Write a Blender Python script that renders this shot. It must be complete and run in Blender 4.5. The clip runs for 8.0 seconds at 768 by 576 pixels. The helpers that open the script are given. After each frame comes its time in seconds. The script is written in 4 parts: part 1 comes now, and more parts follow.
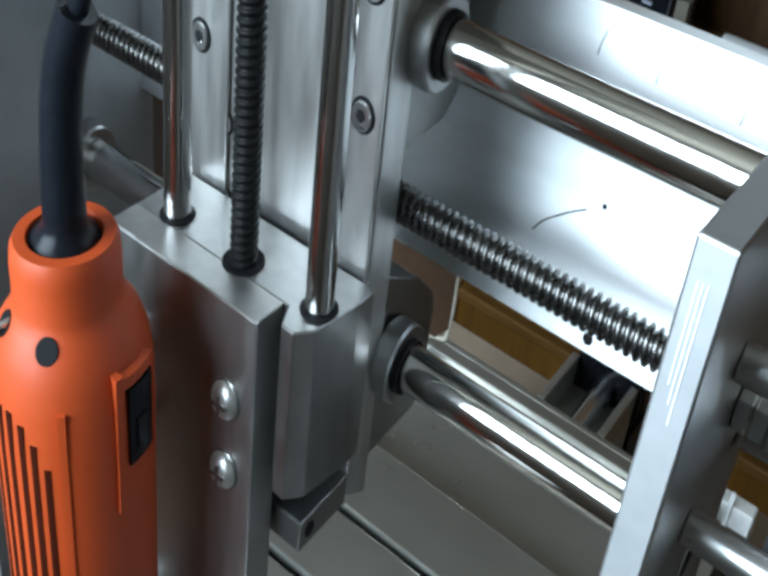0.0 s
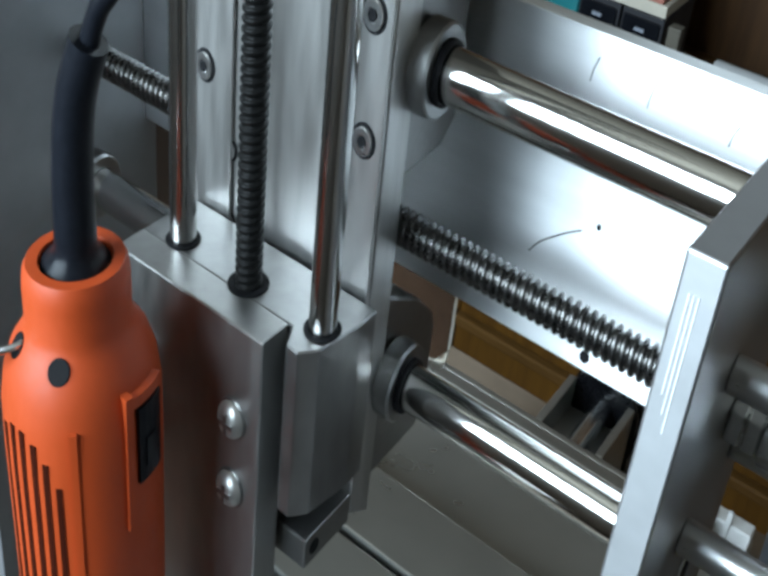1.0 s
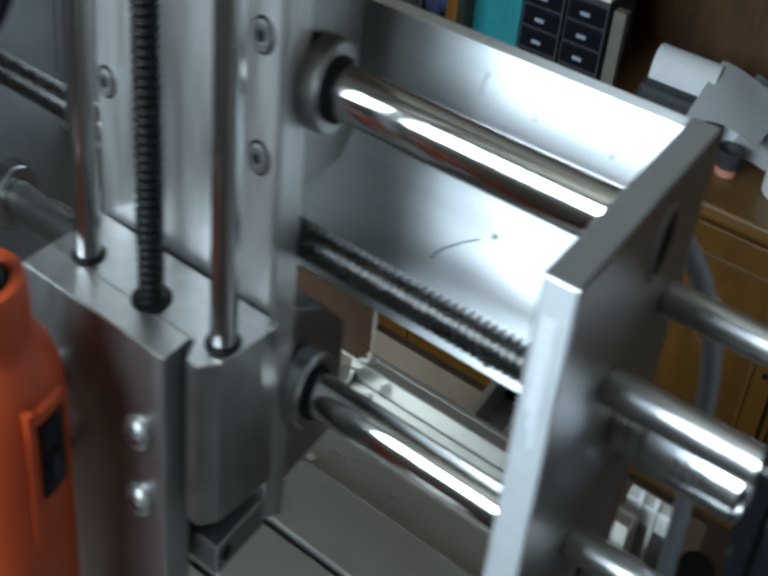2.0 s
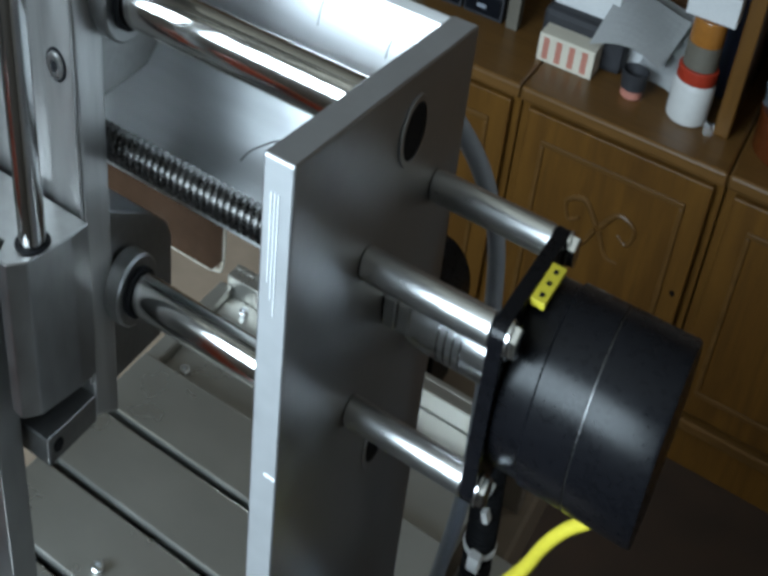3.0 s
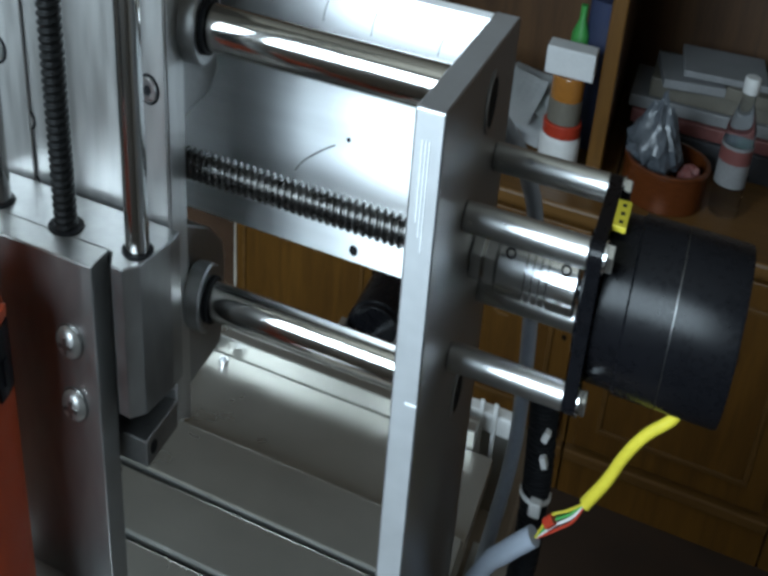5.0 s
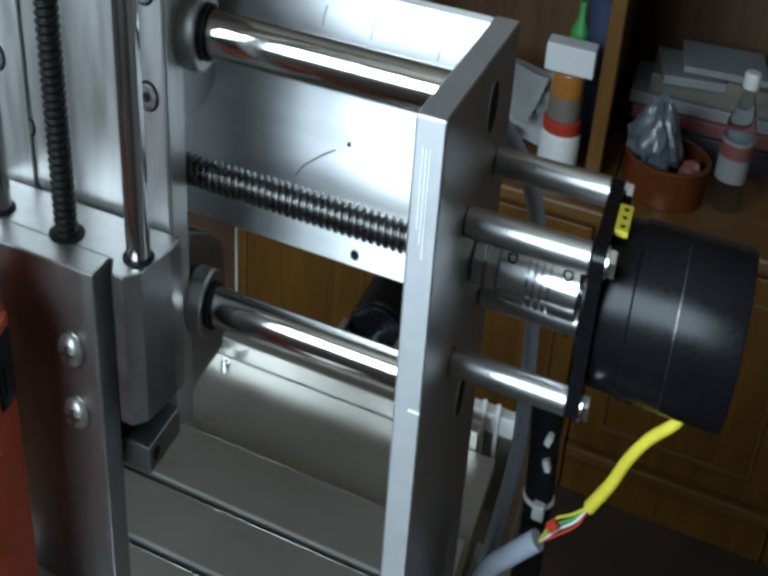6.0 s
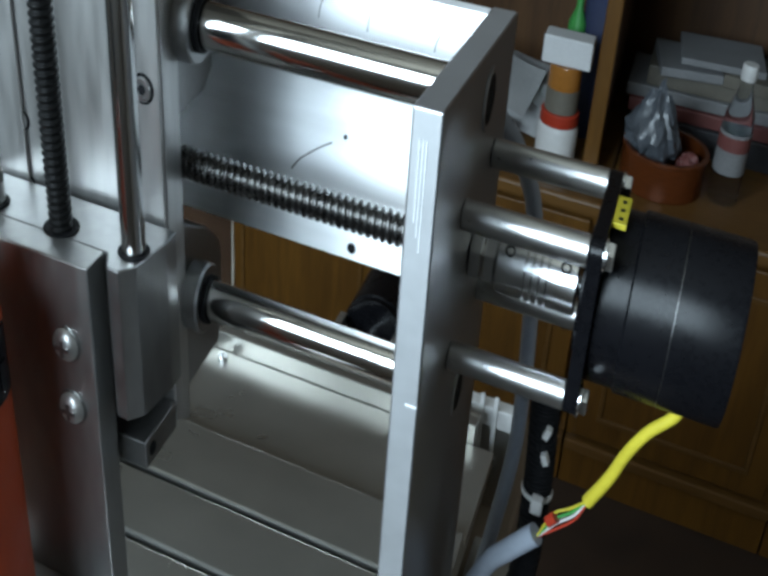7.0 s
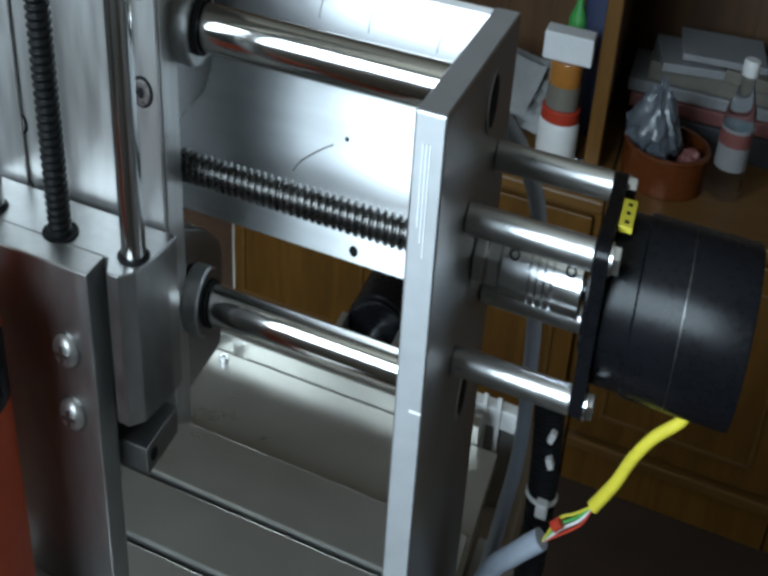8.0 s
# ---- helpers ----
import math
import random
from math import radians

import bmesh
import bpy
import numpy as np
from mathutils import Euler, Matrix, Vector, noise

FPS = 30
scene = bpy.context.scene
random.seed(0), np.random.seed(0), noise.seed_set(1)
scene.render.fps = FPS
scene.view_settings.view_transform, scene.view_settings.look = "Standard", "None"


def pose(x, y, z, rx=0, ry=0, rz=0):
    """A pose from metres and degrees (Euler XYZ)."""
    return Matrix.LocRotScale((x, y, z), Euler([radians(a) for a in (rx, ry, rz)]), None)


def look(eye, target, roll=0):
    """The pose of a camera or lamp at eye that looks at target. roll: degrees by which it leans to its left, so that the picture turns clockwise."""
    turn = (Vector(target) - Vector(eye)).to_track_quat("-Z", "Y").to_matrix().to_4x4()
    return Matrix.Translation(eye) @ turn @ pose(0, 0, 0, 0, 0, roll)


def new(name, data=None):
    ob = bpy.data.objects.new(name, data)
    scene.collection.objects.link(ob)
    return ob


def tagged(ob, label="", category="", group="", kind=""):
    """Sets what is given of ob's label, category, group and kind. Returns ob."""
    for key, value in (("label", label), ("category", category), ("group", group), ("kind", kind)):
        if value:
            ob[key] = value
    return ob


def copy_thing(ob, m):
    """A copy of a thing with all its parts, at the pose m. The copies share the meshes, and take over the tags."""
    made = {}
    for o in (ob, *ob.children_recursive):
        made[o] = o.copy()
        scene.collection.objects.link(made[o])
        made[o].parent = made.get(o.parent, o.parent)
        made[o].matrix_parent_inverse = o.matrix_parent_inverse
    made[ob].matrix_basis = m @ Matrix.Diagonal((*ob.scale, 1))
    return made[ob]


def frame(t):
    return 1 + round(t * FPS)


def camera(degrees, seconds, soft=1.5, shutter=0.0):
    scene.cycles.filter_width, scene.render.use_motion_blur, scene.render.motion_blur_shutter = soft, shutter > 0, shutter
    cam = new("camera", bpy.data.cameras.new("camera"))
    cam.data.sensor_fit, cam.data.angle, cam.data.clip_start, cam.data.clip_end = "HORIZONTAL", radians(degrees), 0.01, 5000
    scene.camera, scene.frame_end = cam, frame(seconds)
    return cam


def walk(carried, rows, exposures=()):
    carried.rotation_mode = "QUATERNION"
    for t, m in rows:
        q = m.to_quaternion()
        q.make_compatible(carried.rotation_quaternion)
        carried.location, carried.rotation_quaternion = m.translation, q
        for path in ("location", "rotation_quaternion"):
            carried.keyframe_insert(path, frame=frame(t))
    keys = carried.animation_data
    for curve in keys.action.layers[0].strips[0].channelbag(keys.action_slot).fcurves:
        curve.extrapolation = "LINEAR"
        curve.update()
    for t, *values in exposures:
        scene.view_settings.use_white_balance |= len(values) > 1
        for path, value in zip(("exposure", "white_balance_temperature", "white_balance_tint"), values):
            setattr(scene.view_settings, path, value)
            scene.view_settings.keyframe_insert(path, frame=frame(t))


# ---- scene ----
cam = camera(34.98, 8.0, soft=3.4, shutter=0.5)
PATH = [
    (0, (0.0707, -0.1606, 0.0994), (-0.1135, 0.0597, -0.1007), 6.66),
    (0.5, (0.0756, -0.1630, 0.1006), (-0.1133, 0.0590, -0.0931), 6.25),
    (1, (0.0753, -0.1678, 0.1025), (-0.1118, 0.0562, -0.0908), 6.13),
    (1.5, (0.0745, -0.1667, 0.1030), (-0.1114, 0.0574, -0.0913), 6.19),
    (1.6, (0.0750, -0.1643, 0.1057), (-0.1107, 0.0591, -0.0894), 5.96),
    (1.8, (0.0782, -0.1596, 0.1116), (-0.1062, 0.0636, -0.0851), 5.64),
    (1.9, (0.0810, -0.1602, 0.1136), (-0.1004, 0.0661, -0.0823), 6.23),
    (2, (0.0878, -0.1579, 0.1140), (-0.0892, 0.0715, -0.0824), 6.26),
    (2.1, (0.0965, -0.1455, 0.1118), (-0.0861, 0.0790, -0.0851), 6.84),
    (2.2, (0.1067, -0.1454, 0.1143), (-0.0706, 0.0841, -0.0815), 5.71),
    (3.3, (0.1334, -0.1626, 0.1228), (-0.0159, 0.0725, -0.0892), 6.64),
    (3.5, (0.1301, -0.1742, 0.1243), (-0.0161, 0.0651, -0.0851), 5.54),
    (3.7, (0.1210, -0.1918, 0.1229), (-0.0200, 0.0570, -0.0789), 6.13),
    (4, (0.1163, -0.2198, 0.1233), (-0.0202, 0.0382, -0.0699), 6.03),
    (4.2, (0.1168, -0.2316, 0.1185), (-0.0180, 0.0310, -0.0695), 5.95),
    (5.3, (0.1124, -0.2372, 0.1124), (-0.0196, 0.0293, -0.0721), 4.14),
    (5.5, (0.1130, -0.2360, 0.1132), (-0.0187, 0.0301, -0.0722), 4.12),
    (6, (0.1120, -0.2354, 0.1144), (-0.0203, 0.0305, -0.0709), 3.92),
    (6.5, (0.1114, -0.2347, 0.1141), (-0.0205, 0.0308, -0.0720), 3.84),
    (7, (0.1113, -0.2334, 0.1133), (-0.0198, 0.0318, -0.0736), 3.85),
    (7.5, (0.1112, -0.2318, 0.1127), (-0.0196, 0.0333, -0.0746), 3.74),
    (8, (0.1087, -0.2296, 0.1131), (-0.0224, 0.0350, -0.0747), 3.54),
]
walk(cam, [(t, look(eye, target, roll)) for t, eye, target, roll in PATH],
     [(0, 0.40), (0.5, 0.32), (1, 0.25), (2.2, 0.08), (3.3, 0.18), (3.6, 0.18), (4.2, 0.02), (5.4, -0.15), (8, -0.15)])

# The film is squeezed sideways; the whole place shares its one proportion.
SHAPE = Matrix(((0.8021, -0.1873, 0.0, 0.0), (0.0, 0.8440, 0.0, 0.0), (0.0, 0.0, 1.0, 0.0), (0.0, 0.0, 0.0, 1.0)))


def at(x, y, z):
    return SHAPE @ Vector((x, y, z))


# ---- light ----
world = bpy.data.worlds.new("world")
scene.world = world
world.use_nodes = True
sky = world.node_tree.nodes.new("ShaderNodeTexSky")
sky.sky_type, sky.sun_disc = "NISHITA", False
sky.sun_elevation, sky.sun_rotation = radians(40), radians(200)
world.node_tree.links.new(sky.outputs[0], world.node_tree.nodes["Background"].inputs[0])
world.node_tree.nodes["Background"].inputs[1].default_value = 0.12


def area(name, eye, target, w, h, watts, color):
    data = bpy.data.lights.new(name, "AREA")
    data.shape, data.size, data.size_y, data.energy, data.color = "RECTANGLE", w, h, watts, color
    ob = new(name, data)
    ob.matrix_world = look(eye, target)
    return ob


area("window_daylight", (-0.60, -1.13, 0.45), (-0.60, 0.0, 0.45), 1.46, 0.72, 69, (0.68, 0.87, 1.0))

# ---- materials ----


def material(name):
    m = bpy.data.materials.new(name)
    m.use_nodes = True
    return m, m.node_tree.nodes, m.node_tree.links, m.node_tree.nodes["Principled BSDF"]


def plain(name, color, rough=0.5, metal=0.0, vary=0.12, scale=60.0, bump=0.05, stretch=(1, 1, 1), rough_vary=0.15, spec=0.5, coat=0.0, fine=8.0, brushed=0.0):
    """A surface with two scales of variation in tone, gloss and relief."""
    m, n, l, p = material(name)
    tc = n.new("ShaderNodeTexCoord")
    mp = n.new("ShaderNodeMapping")
    mp.inputs["Scale"].default_value = stretch
    l.new(tc.outputs["Object"], mp.inputs[0])
    big = n.new("ShaderNodeTexNoise")
    big.inputs["Scale"].default_value, big.inputs["Detail"].default_value = scale, 4
    small = n.new("ShaderNodeTexNoise")
    small.inputs["Scale"].default_value, small.inputs["Detail"].default_value = scale * fine, 3
    l.new(mp.outputs[0], big.inputs["Vector"])
    l.new(mp.outputs[0], small.inputs["Vector"])
    add = n.new("ShaderNodeMath")
    add.operation = "MULTIPLY_ADD"
    add.inputs[1].default_value = 0.5
    l.new(small.outputs["Fac"], add.inputs[0])
    half = n.new("ShaderNodeMath")
    half.operation = "MULTIPLY"
    half.inputs[1].default_value = 0.5
    l.new(big.outputs["Fac"], half.inputs[0])
    l.new(half.outputs[0], add.inputs[2])
    ramp = n.new("ShaderNodeMapRange")
    ramp.inputs["From Min"].default_value, ramp.inputs["From Max"].default_value = 0.3, 0.7
    ramp.inputs["To Min"].default_value, ramp.inputs["To Max"].default_value = 1 - vary, 1 + vary
    l.new(add.outputs[0], ramp.inputs[0])
    mul = n.new("ShaderNodeVectorMath")
    mul.operation = "SCALE"
    mul.inputs[0].default_value = color
    l.new(ramp.outputs[0], mul.inputs["Scale"])
    l.new(mul.outputs[0], p.inputs["Base Color"])
    rr = n.new("ShaderNodeMapRange")
    rr.inputs["From Min"].default_value, rr.inputs["From Max"].default_value = 0.3, 0.7
    rr.inputs["To Min"].default_value, rr.inputs["To Max"].default_value = rough * (1 - rough_vary), rough * (1 + rough_vary)
    l.new(add.outputs[0], rr.inputs[0])
    l.new(rr.outputs[0], p.inputs["Roughness"])
    p.inputs["Metallic"].default_value = metal
    p.inputs["Specular IOR Level"].default_value = spec
    p.inputs["Coat Weight"].default_value = coat
    if brushed:
        tan = n.new("ShaderNodeCombineXYZ")
        tan.inputs[0].default_value, tan.inputs[1].default_value, tan.inputs[2].default_value = 0.05, 0.3, 1.0
        l.new(tan.outputs[0], p.inputs["Tangent"])
        p.inputs["Anisotropic"].default_value = brushed
    if bump:
        b = n.new("ShaderNodeBump")
        b.inputs["Strength"].default_value, b.inputs["Distance"].default_value = bump, 0.0005
        l.new(small.outputs["Fac"], b.inputs["Height"])
        l.new(b.outputs[0], p.inputs["Normal"])
    return m


ALU = plain("milled_aluminium", (0.42, 0.425, 0.435), 0.42, 0.98, 0.04, 40, 0.012, (0.6, 1, 1), 0.03, brushed=0.7)
SCRATCH = plain("burnished_scratch", (0.86, 0.88, 0.90), 0.6, 0.4, 0.05, 60, 0.0)
ALU_BRIGHT = plain("brushed_aluminium_sheet", (0.92, 0.93, 0.94), 0.49, 1.0, 0.06, 25, 0.03, (0.15, 1, 1), 0.08, brushed=0.75)
ALU_MID = plain("drawn_aluminium", (0.48, 0.472, 0.46), 0.40, 0.95, 0.20, 30, 0.16, (1, 1, 0.12))
ALU_DULL = plain("dull_cast_aluminium", (0.36, 0.356, 0.348), 0.40, 0.97, 0.12, 30, 0.05, (1, 1, 0.25))
ALU_DARK = plain("dull_milled_aluminium", (0.28, 0.276, 0.272), 0.34, 0.97, 0.12, 50, 0.08)
ALU_BLOCK = plain("ground_aluminium_block", (0.34, 0.338, 0.335), 0.36, 1.0, 0.14, 24, 0.05, (1, 1, 0.4))
ALU_POST = plain("turned_aluminium", (0.62, 0.62, 0.62), 0.30, 1.0, 0.06, 60, 0.03, (0.3, 1, 1))
ROD = plain("ground_steel", (0.58, 0.565, 0.54), 0.13, 1.0, 0.04, 60, 0.0, (0.1, 1, 1), 0.05)
ROD_DULL = plain("drawn_steel", (0.45, 0.445, 0.435), 0.20, 1.0, 0.06, 60, 0.0, (1, 1, 0.1), 0.08)
SCREW = plain("oiled_steel_thread", (0.10, 0.097, 0.094), 0.28, 1.0, 0.15, 120, 0.05)
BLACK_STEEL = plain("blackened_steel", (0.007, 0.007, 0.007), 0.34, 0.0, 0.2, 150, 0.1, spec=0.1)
ZINC = plain("zinc_plated_steel", (0.72, 0.73, 0.74), 0.22, 1.0, 0.08, 120, 0.04)
# Black rubber; the same black also paints the shade inside holes and bores.
SEAL_AND_HOLE = plain("black_rubber_and_hole_shade", (0.008, 0.008, 0.009), 0.6, 0.0, 0.2, 120, 0.1, spec=0.08)
ORANGE = plain("orange_plastic", (0.37, 0.048, 0.009), 0.52, 0.0, 0.06, 40, 0.06, fine=14.0, spec=0.3)
# Orange darkened in colour to stand for the shade inside the vents.
ORANGE_VENT_SHADE = plain("vent_shadow_plastic", (0.030, 0.005, 0.002), 0.7, 0.0, 0.1, 40, 0.05, spec=0.05)
BLACK = plain("black_plastic", (0.007, 0.008, 0.011), 0.33, 0.0, 0.2, 80, 0.03, spec=0.11)
MOTOR = plain("satin_black_paint", (0.004, 0.004, 0.005), 0.28, 0.0, 0.2, 60, 0.0, spec=0.14)
YELLOW = plain("yellow_insulation", (0.50, 0.42, 0.035), 0.42, 0.0, 0.10, 60, 0.04)
GREY_CABLE = plain("grey_cable_sheath", (0.30, 0.33, 0.39), 0.42, 0.0, 0.08, 60, 0.04)
WHITE = plain("white_plastic", (0.62, 0.61, 0.60), 0.45, 0.0, 0.06, 60, 0.03)
RED = plain("red_plastic", (0.38, 0.035, 0.015), 0.45, 0.0, 0.1, 60, 0.03)
GREEN = plain("green_plastic", (0.05, 0.28, 0.06), 0.45, 0.0, 0.1, 60, 0.03)
BEDMAT = plain("grey_aluminium_bed", (0.46, 0.45, 0.42), 0.30, 0.88, 0.07, 10, 0.006, (0.8, 1, 1), fine=5.0)
# White paper darkened in colour for the weak light at the shelf.
PAPER_DIM = plain("dimmed_white_paper", (0.20, 0.20, 0.205), 0.7, 0.0, 0.15, 30, 0.05)
PAPER = plain("white_paper", (0.62, 0.62, 0.625), 0.7, 0.0, 0.07, 30, 0.05)
DARK_FLOOR = plain("dark_brown_carpet", (0.038, 0.020, 0.011), 0.9, 0.0, 0.45, 14, 0.6, fine=30.0)
WALLMAT = plain("painted_plaster", (0.36, 0.32, 0.28), 0.8, 0.0, 0.06, 6, 0.1)
# Kept dark to hold down the ceiling's bounce on the metal tops.
CEILING = plain("unseen_ceiling_tone", (0.32, 0.285, 0.235), 0.8, 0.0, 0.06, 6, 0.05)
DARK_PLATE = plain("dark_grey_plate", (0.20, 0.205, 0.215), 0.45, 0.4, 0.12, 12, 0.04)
TABLE = plain("table_laminate", (0.20, 0.15, 0.11), 0.5, 0.0, 0.15, 8, 0.05)
SHELF_DARK = plain("dark_cloth", (0.03, 0.03, 0.035), 0.7, 0.0, 0.3, 20, 0.2)
TEAL = plain("teal_plastic", (0.02, 0.22, 0.24), 0.5, 0.0, 0.15, 20, 0.05)
CREAM = plain("cream_card", (0.66, 0.60, 0.50), 0.6, 0.0, 0.08, 30, 0.05)
AMBER = plain("amber_glass", (0.33, 0.13, 0.025), 0.22, 0.0, 0.15, 20, 0.02)
COPPER = plain("woven_copper_wire", (0.13, 0.034, 0.009), 0.24, 0.3, 0.35, 60, 0.3, (1, 1, 6))
# The cabinet brown showing in the sheet is painted into its colour.
BROWN_GLOSS = plain("surroundings_brown_sheet", (0.075, 0.042, 0.026), 0.14, 0.0, 0.15, 20, 0.0)
PINK = plain("faded_pink_print", (0.50, 0.20, 0.15), 0.6, 0.0, 0.1, 30, 0.03)
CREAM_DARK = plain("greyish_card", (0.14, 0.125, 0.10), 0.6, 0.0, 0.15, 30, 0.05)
BLUE = plain("dark_blue_cloth", (0.02, 0.028, 0.07), 0.75, 0.0, 0.25, 20, 0.2)
RED_DULL = plain("dull_red_card", (0.16, 0.05, 0.045), 0.6, 0.0, 0.15, 30, 0.05)
BAG = plain("thin_polythene", (0.09, 0.10, 0.115), 0.3, 0.0, 0.3, 15, 0.5)


def wood(name, dark, light, rough=0.42, along="z"):
    m, n, l, p = material(name)
    tc = n.new("ShaderNodeTexCoord")
    mp = n.new("ShaderNodeMapping")
    mp.inputs["Scale"].default_value = {"z": (14, 14, 1.3), "x": (1.3, 14, 14)}[along]
    l.new(tc.outputs["Object"], mp.inputs[0])
    g = n.new("ShaderNodeTexNoise")
    g.inputs["Scale"].default_value, g.inputs["Detail"].default_value, g.inputs["Distortion"].default_value = 2.2, 6, 1.2
    l.new(mp.outputs[0], g.inputs["Vector"])
    fine = n.new("ShaderNodeTexNoise")
    fine.inputs["Scale"].default_value, fine.inputs["Detail"].default_value = 18, 3
    l.new(mp.outputs[0], fine.inputs["Vector"])
    mixf = n.new("ShaderNodeMath")
    mixf.operation = "MULTIPLY_ADD"
    mixf.inputs[1].default_value = 0.35
    l.new(fine.outputs["Fac"], mixf.inputs[0])
    l.new(g.outputs["Fac"], mixf.inputs[2])
    ramp = n.new("ShaderNodeValToRGB")
    ramp.color_ramp.elements[0].position, ramp.color_ramp.elements[1].position = 0.45, 0.85
    ramp.color_ramp.elements[0].color, ramp.color_ramp.elements[1].color = (*dark, 1), (*light, 1)
    l.new(mixf.outputs[0], ramp.inputs[0])
    l.new(ramp.outputs[0], p.inputs["Base Color"])
    p.inputs["Roughness"].default_value = rough
    b = n.new("ShaderNodeBump")
    b.inputs["Strength"].default_value, b.inputs["Distance"].default_value = 0.15, 0.001
    l.new(fine.outputs["Fac"], b.inputs["Height"])
    l.new(b.outputs[0], p.inputs["Normal"])
    return m


OAK = wood("varnished_oak", (0.090, 0.038, 0.006), (0.150, 0.066, 0.010))
OAK_TOP = wood("varnished_oak_top", (0.10, 0.048, 0.012), (0.155, 0.075, 0.021), 0.35, "x")
# The same oak with the shade inside the shelf unit put into its colour.
OAK_SHADED = wood("shaded_oak_back", (0.06, 0.026, 0.009), (0.10, 0.046, 0.016), 0.5)

CLEAR, _n, _l, _p = material("clear_plastic")
_p.inputs["Base Color"].default_value = (0.9, 0.93, 0.95, 1)
_p.inputs["Transmission Weight"].default_value = 1.0
_p.inputs["Roughness"].default_value = 0.06
_p.inputs["IOR"].default_value = 1.12

# ---- mesh builders, in machine coordinates ----


def rot_axis(axis):
    return {"z": Matrix.Identity(4), "x": Matrix.Rotation(radians(90), 4, "Y"), "y": Matrix.Rotation(radians(-90), 4, "X")}[axis]


def join_box(bm, lo, hi, bevel=0.0):
    r = bmesh.ops.create_cube(bm, size=1.0)
    c = [(a + b) / 2 for a, b in zip(lo, hi)]
    s = [abs(b - a) for a, b in zip(lo, hi)]
    bmesh.ops.transform(bm, matrix=Matrix.Translation(c) @ Matrix.Diagonal((*s, 1)), verts=r["verts"])
    if bevel:
        edges = list({e for v in r["verts"] for e in v.link_edges})
        bmesh.ops.bevel(bm, geom=edges, offset=bevel, segments=2, affect="EDGES", profile=0.5)
    return bm


def box(lo, hi, bevel=0.0):
    return join_box(bmesh.new(), lo, hi, bevel)


def prism(points, axis, a, b, bevel=0.0, bm=None):
    """A polygon in the plane across axis, drawn out from a to b. Points: (y, z) for x, (x, z) for y, (x, y) for z."""
    bm = bm or bmesh.new()

    def put(p, h):
        return {"x": (h, p[0], p[1]), "y": (p[0], h, p[1]), "z": (p[0], p[1], h)}[axis]

    v0 = [bm.verts.new(put(p, a)) for p in points]
    v1 = [bm.verts.new(put(p, b)) for p in points]
    made = [bm.faces.new(v0), bm.faces.new(v1)]
    for i in range(len(points)):
        j = (i + 1) % len(points)
        made.append(bm.faces.new((v0[i], v0[j], v1[j], v1[i])))
    bmesh.ops.recalc_face_normals(bm, faces=made)
    if bevel:
        edges = list({e for f in made for e in f.edges})
        bmesh.ops.bevel(bm, geom=edges, offset=bevel, segments=2, affect="EDGES", profile=0.5)
    return bm


def lathe(profile, origin, axis="z", seg=32, bm=None, cap=True):
    """Turns (radius, height) pairs about an axis through origin."""
    bm = bm or bmesh.new()
    rings = []
    m = Matrix.Translation(origin) @ rot_axis(axis)
    for r, h in profile:
        rings.append([bm.verts.new(m @ Vector((r * math.cos(2 * math.pi * i / seg), r * math.sin(2 * math.pi * i / seg), h))) for i in range(seg)])
    made = []
    for a, b in zip(rings, rings[1:]):
        for i in range(seg):
            j = (i + 1) % seg
            made.append(bm.faces.new((a[i], a[j], b[j], b[i])))
    if cap:
        made.append(bm.faces.new(list(reversed(rings[0]))))
        made.append(bm.faces.new(rings[-1]))
    bmesh.ops.recalc_face_normals(bm, faces=made)
    for f in made:
        f.smooth = len(f.verts) == 4 and seg > 6
    return bm


def rod(c0, axis, length, r, chamfer=0.0005, seg=40):
    return lathe([(r - chamfer, 0), (r, chamfer), (r, length - chamfer), (r - chamfer, length)], c0, axis, seg)


def ring(c0, axis, length, r_out, r_in, seg=40, soft=0.0008):
    bm = lathe([(r_in, 0), (r_out - soft, 0), (r_out, soft), (r_out, length - soft), (r_out - soft, length), (r_in, length), (r_in, 0)], c0, axis, seg, cap=False)
    bmesh.ops.remove_doubles(bm, verts=bm.verts, dist=1e-6)
    return bm


def hexagon(c0, axis, length, r):
    return lathe([(r * 0.93, 0), (r, length * 0.12), (r, length * 0.88), (r * 0.93, length)], c0, axis, 6)


def smooth_path(points, n=10):
    out = []
    P = [Vector(p) for p in points]
    P = [2 * P[0] - P[1]] + P + [2 * P[-1] - P[-2]]
    for i in range(1, len(P) - 2):
        for k in range(n):
            t = k / n
            a, b, c, d = P[i - 1], P[i], P[i + 1], P[i + 2]
            out.append(0.5 * (2 * b + (c - a) * t + (2 * a - 5 * b + 4 * c - d) * t * t + (3 * b - a - 3 * c + d) * t ** 3))
    out.append(P[-2])
    return out


